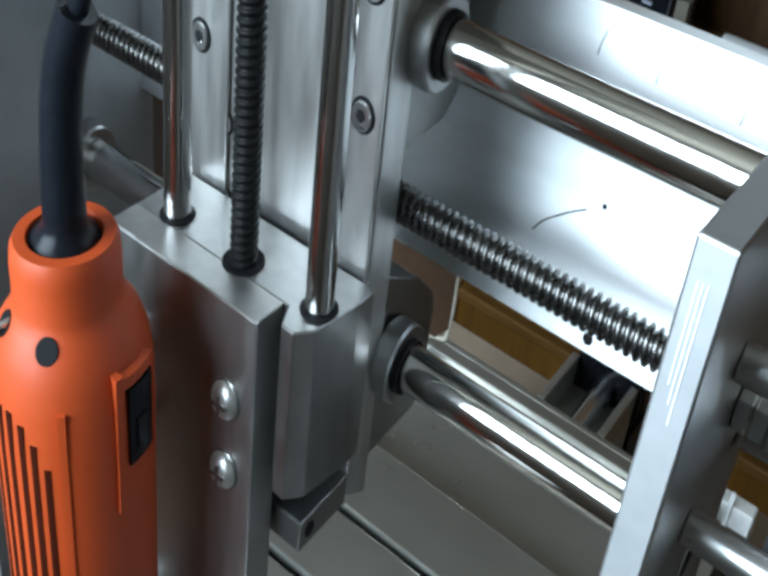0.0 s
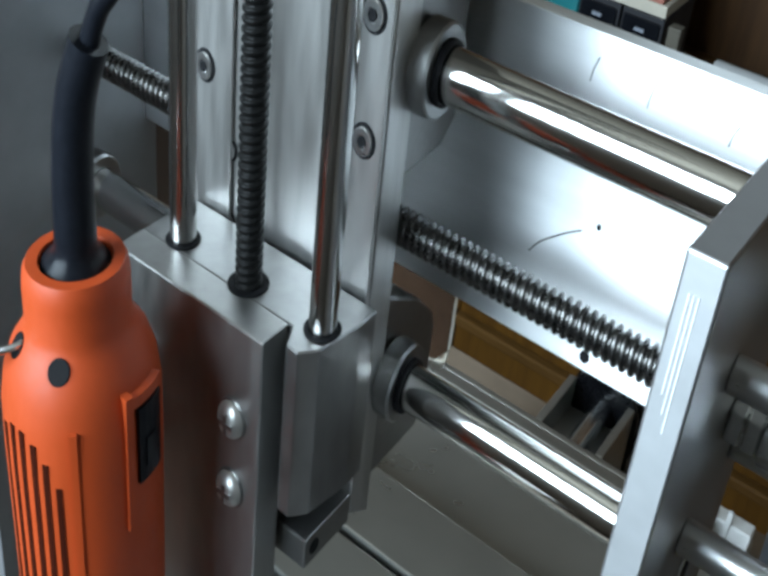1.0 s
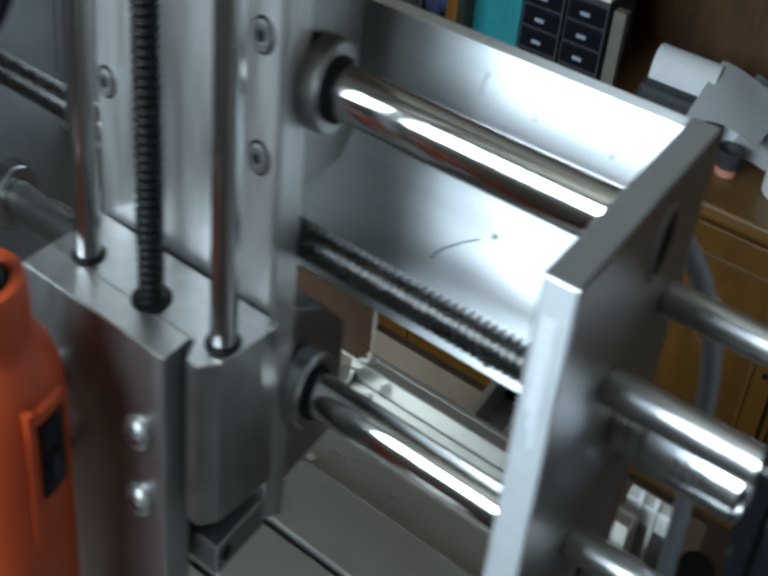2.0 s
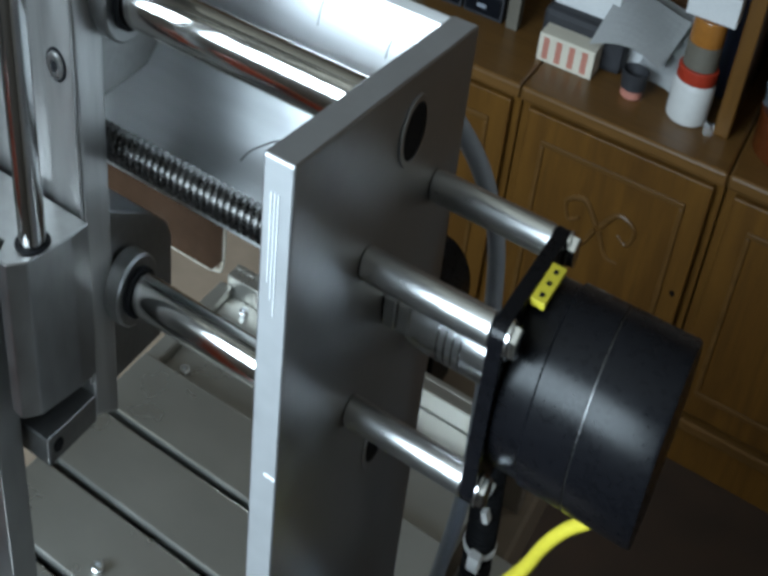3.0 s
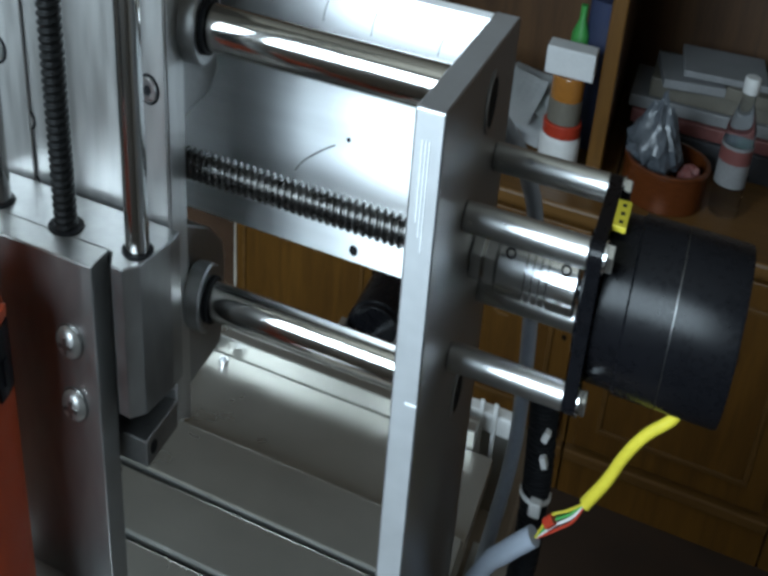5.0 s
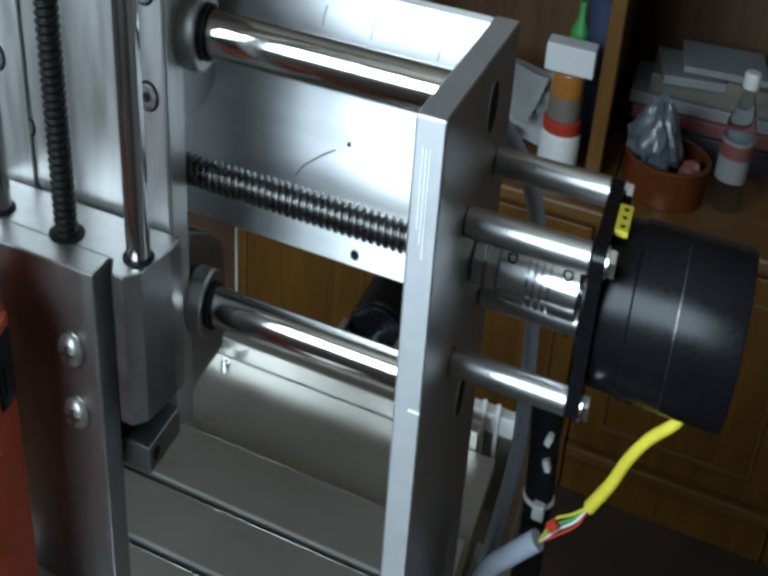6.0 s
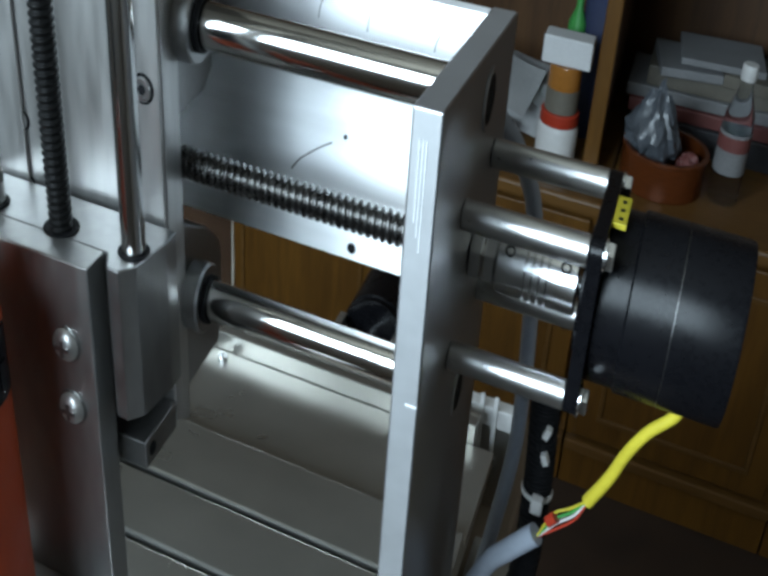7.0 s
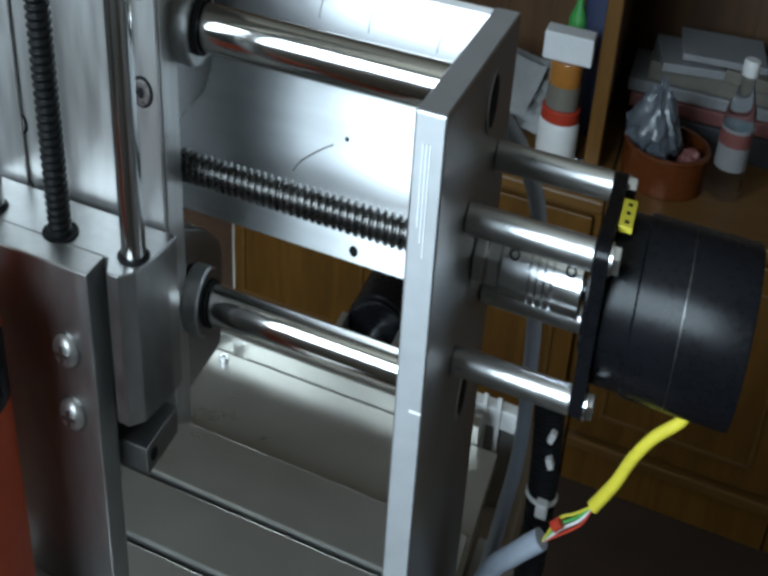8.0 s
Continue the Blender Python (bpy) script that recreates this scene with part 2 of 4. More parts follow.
def tube(points, radius, seg=14, bm=None, n=8):
    """A round cable along points; radius a number or a function of 0..1."""
    bm = bm or bmesh.new()
    path = smooth_path(points, n)
    rings = []
    side = None
    for i, p in enumerate(path):
        d = (path[min(i + 1, len(path) - 1)] - path[max(i - 1, 0)]).normalized()
        if side is None:
            side = d.orthogonal().normalized()
        side = (side - d * side.dot(d)).normalized()
        up = d.cross(side)
        r = radius(i / (len(path) - 1)) if callable(radius) else radius
        rings.append([bm.verts.new(p + r * (math.cos(2 * math.pi * k / seg) * side + math.sin(2 * math.pi * k / seg) * up)) for k in range(seg)])
    made = []
    for a, b in zip(rings, rings[1:]):
        for k in range(seg):
            j = (k + 1) % seg
            made.append(bm.faces.new((a[k], a[j], b[j], b[k])))
    made += [bm.faces.new(list(reversed(rings[0]))), bm.faces.new(rings[-1])]
    bmesh.ops.recalc_face_normals(bm, faces=made)
    for f in made:
        f.smooth = len(f.verts) == 4
    return bm


def thread(c0, axis, length, r_out, r_in, pitch, seg=20):
    """A screw with a real helical thread."""
    bm = bmesh.new()
    m = Matrix.Translation(c0) @ rot_axis(axis)
    steps = 12
    n = int(length / pitch * steps)
    rings = []
    for i in range(n + 1):
        h = i * pitch / steps
        row = []
        for k in range(seg):
            u = (i / steps - k / seg) % 1.0
            f = min(1.0, max(0.0, 0.5 - 0.75 * math.cos(2 * math.pi * u)))
            r = r_in + (r_out - r_in) * f
            w = 2 * math.pi * k / seg
            row.append(bm.verts.new(m @ Vector((r * math.cos(w), r * math.sin(w), h))))
        rings.append(row)
    for a, b in zip(rings, rings[1:]):
        for k in range(seg):
            j = (k + 1) % seg
            bm.faces.new((a[k], a[j], b[j], b[k]))
    bm.faces.new(list(reversed(rings[0])))
    bm.faces.new(rings[-1])
    bmesh.ops.recalc_face_normals(bm, faces=bm.faces)
    for f in bm.faces:
        f.smooth = len(f.verts) == 4
    return bm


BASE = {}


def finish(bm, name, mat, base, angle):
    for v in bm.verts:
        v.co = SHAPE @ v.co - base
    bm.normal_update()
    for e in bm.edges:
        e.smooth = len(e.link_faces) == 2 and e.calc_face_angle(3.0) < radians(angle)
    me = bpy.data.meshes.new(name)
    bm.to_mesh(me)
    bm.free()
    me.materials.append(mat)
    return me


def thing(name, base, label, category, group="", kind=""):
    ob = new(name)
    ob.empty_display_size = 0.02
    ob.location = at(*base)
    BASE[ob.name] = at(*base)
    return tagged(ob, label, category, group, kind)


def part(name, bm, mat, parent, label="", angle=32):
    ob = new(name, finish(bm, name, mat, BASE[parent.name], angle))
    BASE[ob.name] = BASE[parent.name]
    ob.parent = parent
    return tagged(ob, label)


def solo(name, bm, mat, label, category, group="", kind=""):
    co = [v.co for v in bm.verts]
    base = at(sum(c.x for c in co) / len(co), sum(c.y for c in co) / len(co), min(c.z for c in co))
    ob = new(name, finish(bm, name, mat, base, 32))
    ob.location = base
    BASE[ob.name] = base
    return tagged(ob, label, category, group, kind)


def shifted(ob, dx, dy, dz):
    """Pose of a copy moved by a step in machine coordinates."""
    return Matrix.Translation(ob.location + at(dx, dy, dz))


# ---- the room ----
FLOOR_Z, CEIL_Z = -1.37, 1.25
W0, W1, S0, N1 = -2.40, 1.20, -1.10, 2.06
WIN = (-1.36, 0.16, 0.06, 0.84)


def room_box(lo, hi, bm=None):
    """A square box of the room itself."""
    bm = bm or bmesh.new()
    made = bmesh.ops.create_cube(bm, size=1.0)["verts"]
    mid = Vector([(p + q) / 2 for p, q in zip(lo, hi)])
    size = [q - p for p, q in zip(lo, hi)]
    bmesh.ops.transform(bm, matrix=SHAPE.inverted() @ Matrix.Translation(mid) @ Matrix.Diagonal((*size, 1)), verts=made)
    return bm


solo("floor", room_box((W0, S0, FLOOR_Z - 0.05), (W1, N1, FLOOR_Z)), DARK_FLOOR, "dark brown carpeted floor of the room", "floor", kind="structure")
# Ceiling and side walls are unseen, added to close in and bounce the light.
solo("ceiling", room_box((W0, S0, CEIL_Z), (W1, N1, CEIL_Z + 0.05)), CEILING, "unseen ceiling over the room, toned for bounced light", "ceiling", kind="structure")
solo("wall_north", room_box((W0, N1, FLOOR_Z), (W1, N1 + 0.1, CEIL_Z)), WALLMAT, "plain painted wall behind the wooden cabinets", "wall", kind="structure")
solo("wall_west", room_box((W0 - 0.1, S0, FLOOR_Z), (W0, N1, CEIL_Z)), WALLMAT, "plain side wall out of view", "wall", kind="structure")
solo("wall_east", room_box((W1, S0, FLOOR_Z), (W1 + 0.1, N1, CEIL_Z)), WALLMAT, "plain side wall out of view", "wall", kind="structure")
south = room_box((W0, S0 - 0.1, FLOOR_Z), (WIN[0], S0, CEIL_Z))
room_box((WIN[1], S0 - 0.1, FLOOR_Z), (W1, S0, CEIL_Z), south)
room_box((WIN[0], S0 - 0.1, FLOOR_Z), (WIN[1], S0, WIN[2]), south)
room_box((WIN[0], S0 - 0.1, WIN[3]), (WIN[1], S0, CEIL_Z), south)
solo("wall_south", south, WALLMAT, "painted wall with the window opening", "wall", kind="structure")

# ---- work table and machine bed ----
BED = -0.3186
table = thing("work_table", (-0.1, 0.3, FLOOR_Z), "plain brown work table under the milling machine", "table")
part("tabletop", box((-0.55, -0.12, -0.44), (0.015, 0.475, -0.40), 0.003), TABLE, table)
for lx in (-0.5, -0.03):
    for ly in (-0.07, 0.42):
        part("leg", box((lx - 0.03, ly - 0.03, FLOOR_Z), (lx + 0.03, ly + 0.03, -0.44), 0.003), TABLE, table)

bed = thing("machine_bed", (-0.13, 0.16, -0.40), "grey aluminium slotted machine bed, slightly worn", "machine bed")
edges = [0.2340, 0.1830, 0.1320, 0.0810, 0.0300, -0.0210]
part("base_frame", box((-0.262, -0.01, -0.40), (-0.02, 0.326, BED - 0.0225), 0.002), ALU_DARK, bed)
part("base_plate", box((-0.250, 0.01, BED - 0.0225), (-0.004, 0.3295, BED - 0.0125), 0.0009), BEDMAT, bed)
part("side_strip", box((-0.262, 0.01, BED - 0.0225), (-0.2505, 0.3295, BED - 0.0060), 0.0009), BEDMAT, bed)
for a, b in zip(edges, edges[1:]):
    part("slat", box((-0.258, b, BED - 0.0120), (-0.004, a - (0.0050 if a < 0.23 else 0.0), BED), 0.0015), BEDMAT, bed)
# Black sheet under the slats puts the shade of the slots into colour.
part("slot_floor", box((-0.255, -0.018, BED - 0.0124), (-0.006, 0.232, BED - 0.0075)), BLACK_STEEL, bed, "black sheet giving the slots their shade")
for sx, sy, sz in ((-0.2304, 0.3190, -0.0125), (-0.2322, 0.2475, -0.0125), (-0.172, 0.093, 0.0)):
    part("bed_screw", lathe([(0.0042, 0), (0.0042, 0.003), (0.0036, 0.0036), (0.002, 0.0036), (0.0019, 0.0016)], (sx, sy, BED + sz), "z", 18), ZINC, bed)

rail = thing("bed_end_rail", (-0.13, 0.33, -0.40), "pale grey aluminium angle along the back of the bed", "rail")
part("web", box((-0.256, 0.3300, -0.40), (-0.02, 0.3405, -0.3180), 0.0008), BEDMAT, rail)
part("flange", box((-0.256, 0.3405, -0.324), (-0.02, 0.3455, -0.3180), 0.0008), BEDMAT, rail)

# ---- gantry: two side plates and the cross plate ----
T = 0.0103
AY, TZ, LZ, SZ = 0.0690, -0.0205, -0.1205, -0.0697


def side_plate(x0, x1, label, mat):
    ob = thing("gantry_side_plate", ((x0 + x1) / 2, 0.056, -0.40), label, "machine plate", "gantry side plates")
    prof = [(0.0, -0.40), (0.0, 0.0), (0.1125, -0.008), (0.1125, -0.40)]
    bm = prism(prof, "x", x0, x1, 0.0007)
    part("plate", bm, mat, ob)
    return ob


right_plate = side_plate(0.0, T, "thick milled aluminium gantry side plate with scratches", ALU)
for z, r in ((TZ, 0.0088), (LZ, 0.0088)):
    part("bore_lip", ring((T - 0.0002, AY, z), "x", 0.0010, r + 0.0006, r - 0.0012, 36, 0.0003), ALU, right_plate)
    # A black disc stands in for the darkness of the open bore.
    part("bore", rod((T - 0.004, AY, z), "x", 0.0045, r - 0.0012, 0.0002, 32), SEAL_AND_HOLE, right_plate, "black disc as the bore's shade at the rod end")
for k in range(3):
    part("scratch", box((0.0031 + 0.0012 * k, -0.00025, -0.030 - 0.004 * k), (0.0034 + 0.0012 * k, 0.0001, -0.008)), SCRATCH, right_plate, "bright vertical scratch")
part("scratch", box((0.0055, -0.00025, -0.0850), (0.0098, 0.0001, -0.0844)), SCRATCH, right_plate, "bright short scratch")
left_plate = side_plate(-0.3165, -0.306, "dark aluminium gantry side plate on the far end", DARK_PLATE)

cross = thing("cross_plate", (-0.15, 0.112, -0.112), "bright brushed aluminium cross plate with a curved scratch", "machine plate")
part("sheet", box((-0.306, 0.1050, -0.1070), (0.0, 0.1122, -0.0085), 0.0005), ALU_BRIGHT, cross)
# The hole is a flat black disc: its shade is painted on the sheet.
part("bolt_hole", lathe([(0.0012, 0), (0.0021, 0.0001), (0.0021, 0.0005), (0.0012, 0.0006)], (-0.0522, 0.1046, -0.1021), "y", 20), SEAL_AND_HOLE, cross, "small black disc shading a threaded hole")
part("pit", lathe([(0.0004, 0), (0.0009, 0.0001), (0.0009, 0.0005)], (-0.0575, 0.1046, -0.0607), "y", 12), SEAL_AND_HOLE, cross, "tiny dark pit")
part("scratch", tube([(-0.0832, 0.1050, -0.0781), (-0.0795, 0.1050, -0.0738), (-0.0741, 0.1050, -0.0700), (-0.0690, 0.1050, -0.0668), (-0.0638, 0.1050, -0.0641)], 0.00028, 6), SCREW, cross, "curved dark scratch")
for sx, sz, dz in ((-0.050, -0.0230, 0.008), (-0.0205, -0.024, 0.006), (-0.072, -0.022, 0.007)):
    part("scratch", tube([(sx, 0.1050, sz), (sx + 0.0006, 0.1050, sz + dz / 2), (sx + 0.002, 0.1050, sz + dz)], 0.00018, 5), SCREW, cross, "fine dark scratch")

for z in (TZ, LZ):
    solo("guide_rod", rod((-0.308, AY, z), "x", 0.308 + 0.006, 0.0076), ROD, "polished ground steel guide rod of the gantry", "guide rod", "gantry guide rods")
for z in (TZ, LZ):
    solo("rod_collar", ring((-0.306, AY, z), "x", 0.009, 0.0125, 0.0079), ALU_DARK, "dull metal collar round the rod end", "collar", "rod collars")

lead = thing("lead_screw", (-0.15, AY, SZ - 0.006), "oiled steel lead screw with trapezoidal thread", "lead screw")
part("threaded_shaft", thread((-0.306, AY, SZ), "x", 0.310, 0.0057, 0.0042, 0.0032, 28), SCREW, lead, "", 100)
part("journal", rod((0.004, AY, SZ), "x", 0.030, 0.0040), ZINC, lead)
for x0, r in ((T + 0.0002, 0.0085), (T + 0.0058, 0.0085)):
    solo("lock_nut", hexagon((x0, AY, SZ), "x", 0.0050, r), ZINC, "bright zinc plated hexagon nut on the lead screw", "nut", "lead screw nuts")

# ---- coupling, standoffs and stepper motor ----
coup = thing("shaft_coupling", (0.037, AY, SZ - 0.0095), "bright slit aluminium shaft coupling with clamp screws", "coupling")
xs = [0.0, 0.0006, 0.0110, 0.0110, 0.0117, 0.0117, 0.0138, 0.0138, 0.0145, 0.0145, 0.0166, 0.0166, 0.0173, 0.0173, 0.0194, 0.0194, 0.0201, 0.0201, 0.0304, 0.0310]
rs = [0.0089, 0.0095, 0.0095, 0.0066, 0.0066, 0.0095, 0.0095, 0.0066, 0.0066, 0.0095, 0.0095, 0.0066, 0.0066, 0.0095, 0.0095, 0.0066, 0.0066, 0.0095, 0.0095, 0.0089]
part("body", lathe(list(zip(rs, xs)), (0.0215, AY, SZ), "x", 40), ZINC, coup)
for x in (0.0262, 0.0475):
    m = Matrix.Translation((x, AY, SZ)) @ Matrix.Rotation(radians(38), 4, "X") @ Matrix.Translation((0, 0, 0.0090))
    bm = lathe([(0.0020, 0), (0.0020, 0.0007), (0.0013, 0.0007), (0.0013, 0.0003)], (0, 0, 0), "z", 16)
    bmesh.ops.transform(bm, matrix=m, verts=bm.verts)
    part("clamp_screw", bm, SEAL_AND_HOLE, coup, "dark recessed clamp screw")

S = 0.04714
BY, BZ = AY - S / 2, SZ + S / 2
FX = 0.0558
for y in (BY, BY + S):
    for z in (BZ, BZ - S):
        solo("standoff", rod((T, y, z), "x", FX - T, 0.0047), ALU_POST, "round bright aluminium standoff between plate and motor", "standoff", "motor standoffs")

motor = thing("stepper_motor", (0.085, AY, SZ - 0.03), "round satin black stepper motor with a yellow label", "motor")
h = 0.0283


def flange_outline(c=0.0045):
    cy, cz = AY, SZ
    out = []
    for sy, sz in ((-1, -1), (1, -1), (1, 1), (-1, 1)):
        for k in range(5):
            ang = math.atan2(sz, sy) - math.pi / 4 + k * math.pi / 8
            out.append((cy + sy * (h - c) + c * math.cos(ang), cz + sz * (h - c) + c * math.sin(ang)))
    return out


part("flange", prism(flange_outline(), "x", FX, FX + 0.0050, 0.0004), MOTOR, motor)
part("body", lathe([(0.0255, 0), (0.0262, 0.0006), (0.0262, 0.0105), (0.0269, 0.0108), (0.0272, 0.0112), (0.0272, 0.0262), (0.0267, 0.0264), (0.0267, 0.0268), (0.0272, 0.0270), (0.0272, 0.0478), (0.0268, 0.0490)], (FX + 0.0050, AY, SZ), "x", 64), MOTOR, motor)
part("seam", ring((FX + 0.0050 + 0.02650, AY, SZ), "x", 0.00022, 0.02705, 0.0260, 64, 0.00005), ALU_DARK, motor, "thin bright seam round the casing")
part("pilot_boss", ring((FX - 0.0015, AY, SZ), "x", 0.0016, 0.0190, 0.0050, 40, 0.0003), MOTOR, motor)
part("shaft", rod((FX - 0.022, AY, SZ), "x", 0.022, 0.0032), ZINC, motor)
for y in (BY, BY + S):
    for z in (BZ, BZ - S):
        nut = part("bolt", hexagon((FX + 0.0050, y, z), "x", 0.0034, 0.0044), ZINC, motor, "bright hexagon bolt head")
        part("washer", lathe([(0.0050, 0), (0.0050, 0.0008)], (FX + 0.0050, y, z), "x", 20), ZINC, nut)
label_part = part("label", box((FX + 0.0052, 0.0585, SZ + 0.0262), (FX + 0.0100, 0.0770, SZ + 0.0280), 0.0001), YELLOW, motor, "bright yellow warning label with dark print")
for k in range(3):
    part("print_bar", box((FX + 0.0070, 0.0608 + 0.0058 * k, SZ + 0.0279), (FX + 0.0085, 0.0626 + 0.0058 * k, SZ + 0.02815)), BLACK, label_part)

# ---- cross slide with its bearings ----
slide = thing("cross_slide", (-0.16, 0.055, -0.178), "milled aluminium slide running on the two guide rods", "machine slide")
part("back_plate", prism([(0.0480, 0.1600), (0.0480, -0.1640), (0.0620, -0.1715), (0.0620, 0.1600)], "x", -0.2100, -0.1172, 0.0009), ALU_MID, slide)
upper = [(0.0620, 0.0300), (0.0965, 0.0300), (0.0970, -0.0450), (0.0890, -0.0510), (0.0635, -0.0520), (0.0620, -0.0520)]
part("upper_bearing_block", prism(upper, "x", -0.2060, -0.1195, 0.0008), ALU_DARK, slide)
lower = [(0.0620, -0.0900), (0.0875, -0.1025), (0.1000, -0.1130), (0.1030, -0.1200), (0.1025, -0.1450), (0.0980, -0.1580), (0.0640, -0.1590), (0.0620, -0.1730)]
part("lower_bearing_block", prism(lower, "x", -0.2060, -0.1195, 0.0008), ALU_DARK, slide)
for z in (TZ, LZ):
    for x, w in ((-0.1182, 0.0085), (-0.2145, 0.0090)):
        b = part("linear_bearing", ring((x, AY, z), "x", w, 0.0131, 0.0091), ALU_DARK, slide, "bright linear bearing shell")
        part("seal", ring((x + 0.0008, AY, z), "x", w + 0.0014, 0.0091, 0.0078, 40, 0.0003), SEAL_AND_HOLE, b, "black rubber seal")


def cap_screw(x, y, z, r, parent):
    head = part("cap_screw", lathe([(r * 0.94, 0), (r, -0.0004), (r, -r * 0.22), (r * 0.9, -r * 0.34), (r * 0.52, -r * 0.34), (r * 0.48, -r * 0.1)], (x, y, z), "y", 32), ALU_POST, parent, "zinc plated socket cap screw")
    # Black hexagon and outer ring put the shade of socket and recess into colour.
    part("socket", lathe([(r * 0.44, 0), (r * 0.44, 0.0002)], (x, y - r * 0.36, z), "y", 6), SEAL_AND_HOLE, head)
    part("washer", ring((x, y - 0.0004, z), "y", 0.0005, r * 1.25, r * 0.9, 32, 0.0002), SEAL_AND_HOLE, head)


for x, z in ((-0.1254, -0.0372), (-0.1254, -0.0036), (-0.2024, -0.0389), (-0.2024, 0.0050), (-0.1254, 0.0335)):
    cap_screw(x, 0.0462, z, 0.0041, slide)
for x, z in ((-0.2045, -0.0620), (-0.2045, -0.0858), (-0.1900, -0.0618), (-0.1900, -0.0858)):
    cap_screw(x, 0.0478, z, 0.0030, slide)
part("raised_strip", box((-0.2075, 0.0462, -0.1500), (-0.1885, 0.0480, 0.1600), 0.0006), ALU_MID, slide)
part("raised_strip", box((-0.1325, 0.0462, -0.1500), (-0.1178, 0.0480, 0.1600), 0.0006), ALU_MID, slide)
foot = part("end_bracket", prism([(0.0188, -0.1545), (0.0475, -0.1545), (0.0475, -0.1660), (0.0188, -0.1660)], "x", -0.2080, -0.1168, 0.0007), ALU_DARK, slide)
# Black disc painting the shade of the bore.
part("bore", rod((-0.1170, 0.0245, -0.1600), "x", 0.0005, 0.0028, 0.0001, 20), SEAL_AND_HOLE, foot, "black disc shading the threaded bore")

ZY = 0.0220
for x in (-0.1195, -0.1900):
    solo("vertical_guide_rod", rod((x, ZY + 0.001, -0.1380), "z", 0.298, 0.0051), ROD_DULL, "polished steel guide rod of the vertical axis", "guide rod", "vertical guide rods")
zs = thing("vertical_lead_screw", (-0.1545, ZY, -0.160), "black oiled steel screw of the vertical axis", "lead screw")
part("threaded_shaft", thread((-0.1545, ZY, -0.1600), "z", 0.32, 0.0051, 0.0042, 0.0026), BLACK_STEEL, zs, "", 100)

# ---- vertical carriage with the clamp plate ----
FZ = -0.0818
car = thing("tool_carriage", (-0.165, 0.025, -0.23), "milled aluminium carriage block with clamp plate", "machine slide")
plan = [(-0.2060, 0.0172), (-0.1287, 0.0172), (-0.1245, 0.0092), (-0.1188, 0.0088), (-0.1138, 0.0148), (-0.1108, 0.0345), (-0.1108, 0.0435), (-0.2060, 0.0435)]
part("bearing_block", prism(plan, "z", -0.1390, FZ - 0.0002, 0.0006), ALU_BLOCK, car)
part("clamp_plate", box((-0.2060, 0.0038, -0.2300), (-0.1303, 0.0171, FZ), 0.0007), ALU_DULL, car)
# Black rings paint the shade of the gaps round rods and screw.
for x in (-0.1195, -0.1900):
    part("bore", ring((x, ZY + 0.001, FZ - 0.0001), "z", 0.0006, 0.0068, 0.0052, 28, 0.0002), SEAL_AND_HOLE, car, "black ring shading the bore round the rod")
part("bore", ring((-0.1545, ZY, FZ - 0.0001), "z", 0.0006, 0.0078, 0.0045, 28, 0.0002), SEAL_AND_HOLE, car, "black ring shading the bore round the screw")


def pan_screw(x, y, z, r, parent):
    prof = [(r, 0), (r, -0.0006), (r * 0.93, -0.0018), (r * 0.75, -0.0030), (r * 0.5, -0.0037), (r * 0.2, -0.0040)]
    head = part("pan_screw", lathe(prof, (x, y, z), "y", 28), ALU_MID, parent, "domed zinc cross head screw")
    # A raised darker cross stands in for the shade of the driver recess.
    cross_bm = box((x - r * 0.52, y - 0.0043, z - 0.0008), (x + r * 0.52, y - 0.0030, z + 0.0008))
    join_box(cross_bm, (x - 0.0008, y - 0.0042, z - r * 0.52), (x + 0.0008, y - 0.0030, z + r * 0.52))
    part("recess", cross_bm, ALU_DARK, head)
    part("washer", ring((x, y - 0.0007, z), "y", 0.0008, r * 1.12, r * 0.7, 28, 0.0002), ALU_DARK, head)


for z in (-0.1130, -0.1382):
    pan_screw(-0.1437, 0.0038, z, 0.0062, car)
    pan_screw(-0.1900, 0.0038, z, 0.0062, car)
part("tool_ledge", box((-0.2060, -0.062, -0.2300), (-0.1303, 0.0037, -0.2213), 0.0008), ALU_DULL, car)

# ---- rotary tool ----
TX, TY = -0.1815, -0.0326
tool = thing("rotary_tool", (TX, TY, -0.2213), "orange plastic rotary tool with vents and black cable", "power tool")
prof = [(0.0150, -0.2212), (0.0255, -0.2180), (0.0272, -0.2080), (0.0275, -0.1120), (0.0272, -0.0985), (0.0258, -0.0905), (0.0232, -0.0845), (0.0200, -0.0805), (0.0184, -0.0785), (0.0176, -0.0760), (0.0176, -0.0660), (0.0171, -0.0622), (0.0160, -0.0604), (0.0122, -0.0604), (0.0112, -0.0630)]
shell = part("housing", lathe([(r, z) for r, z in prof], (TX, TY, 0), "z", 56), ORANGE, tool)


def on_tool(ang, z, r):
    a = radians(ang)
    return (TX + r * math.cos(a), TY + r * math.sin(a), z)


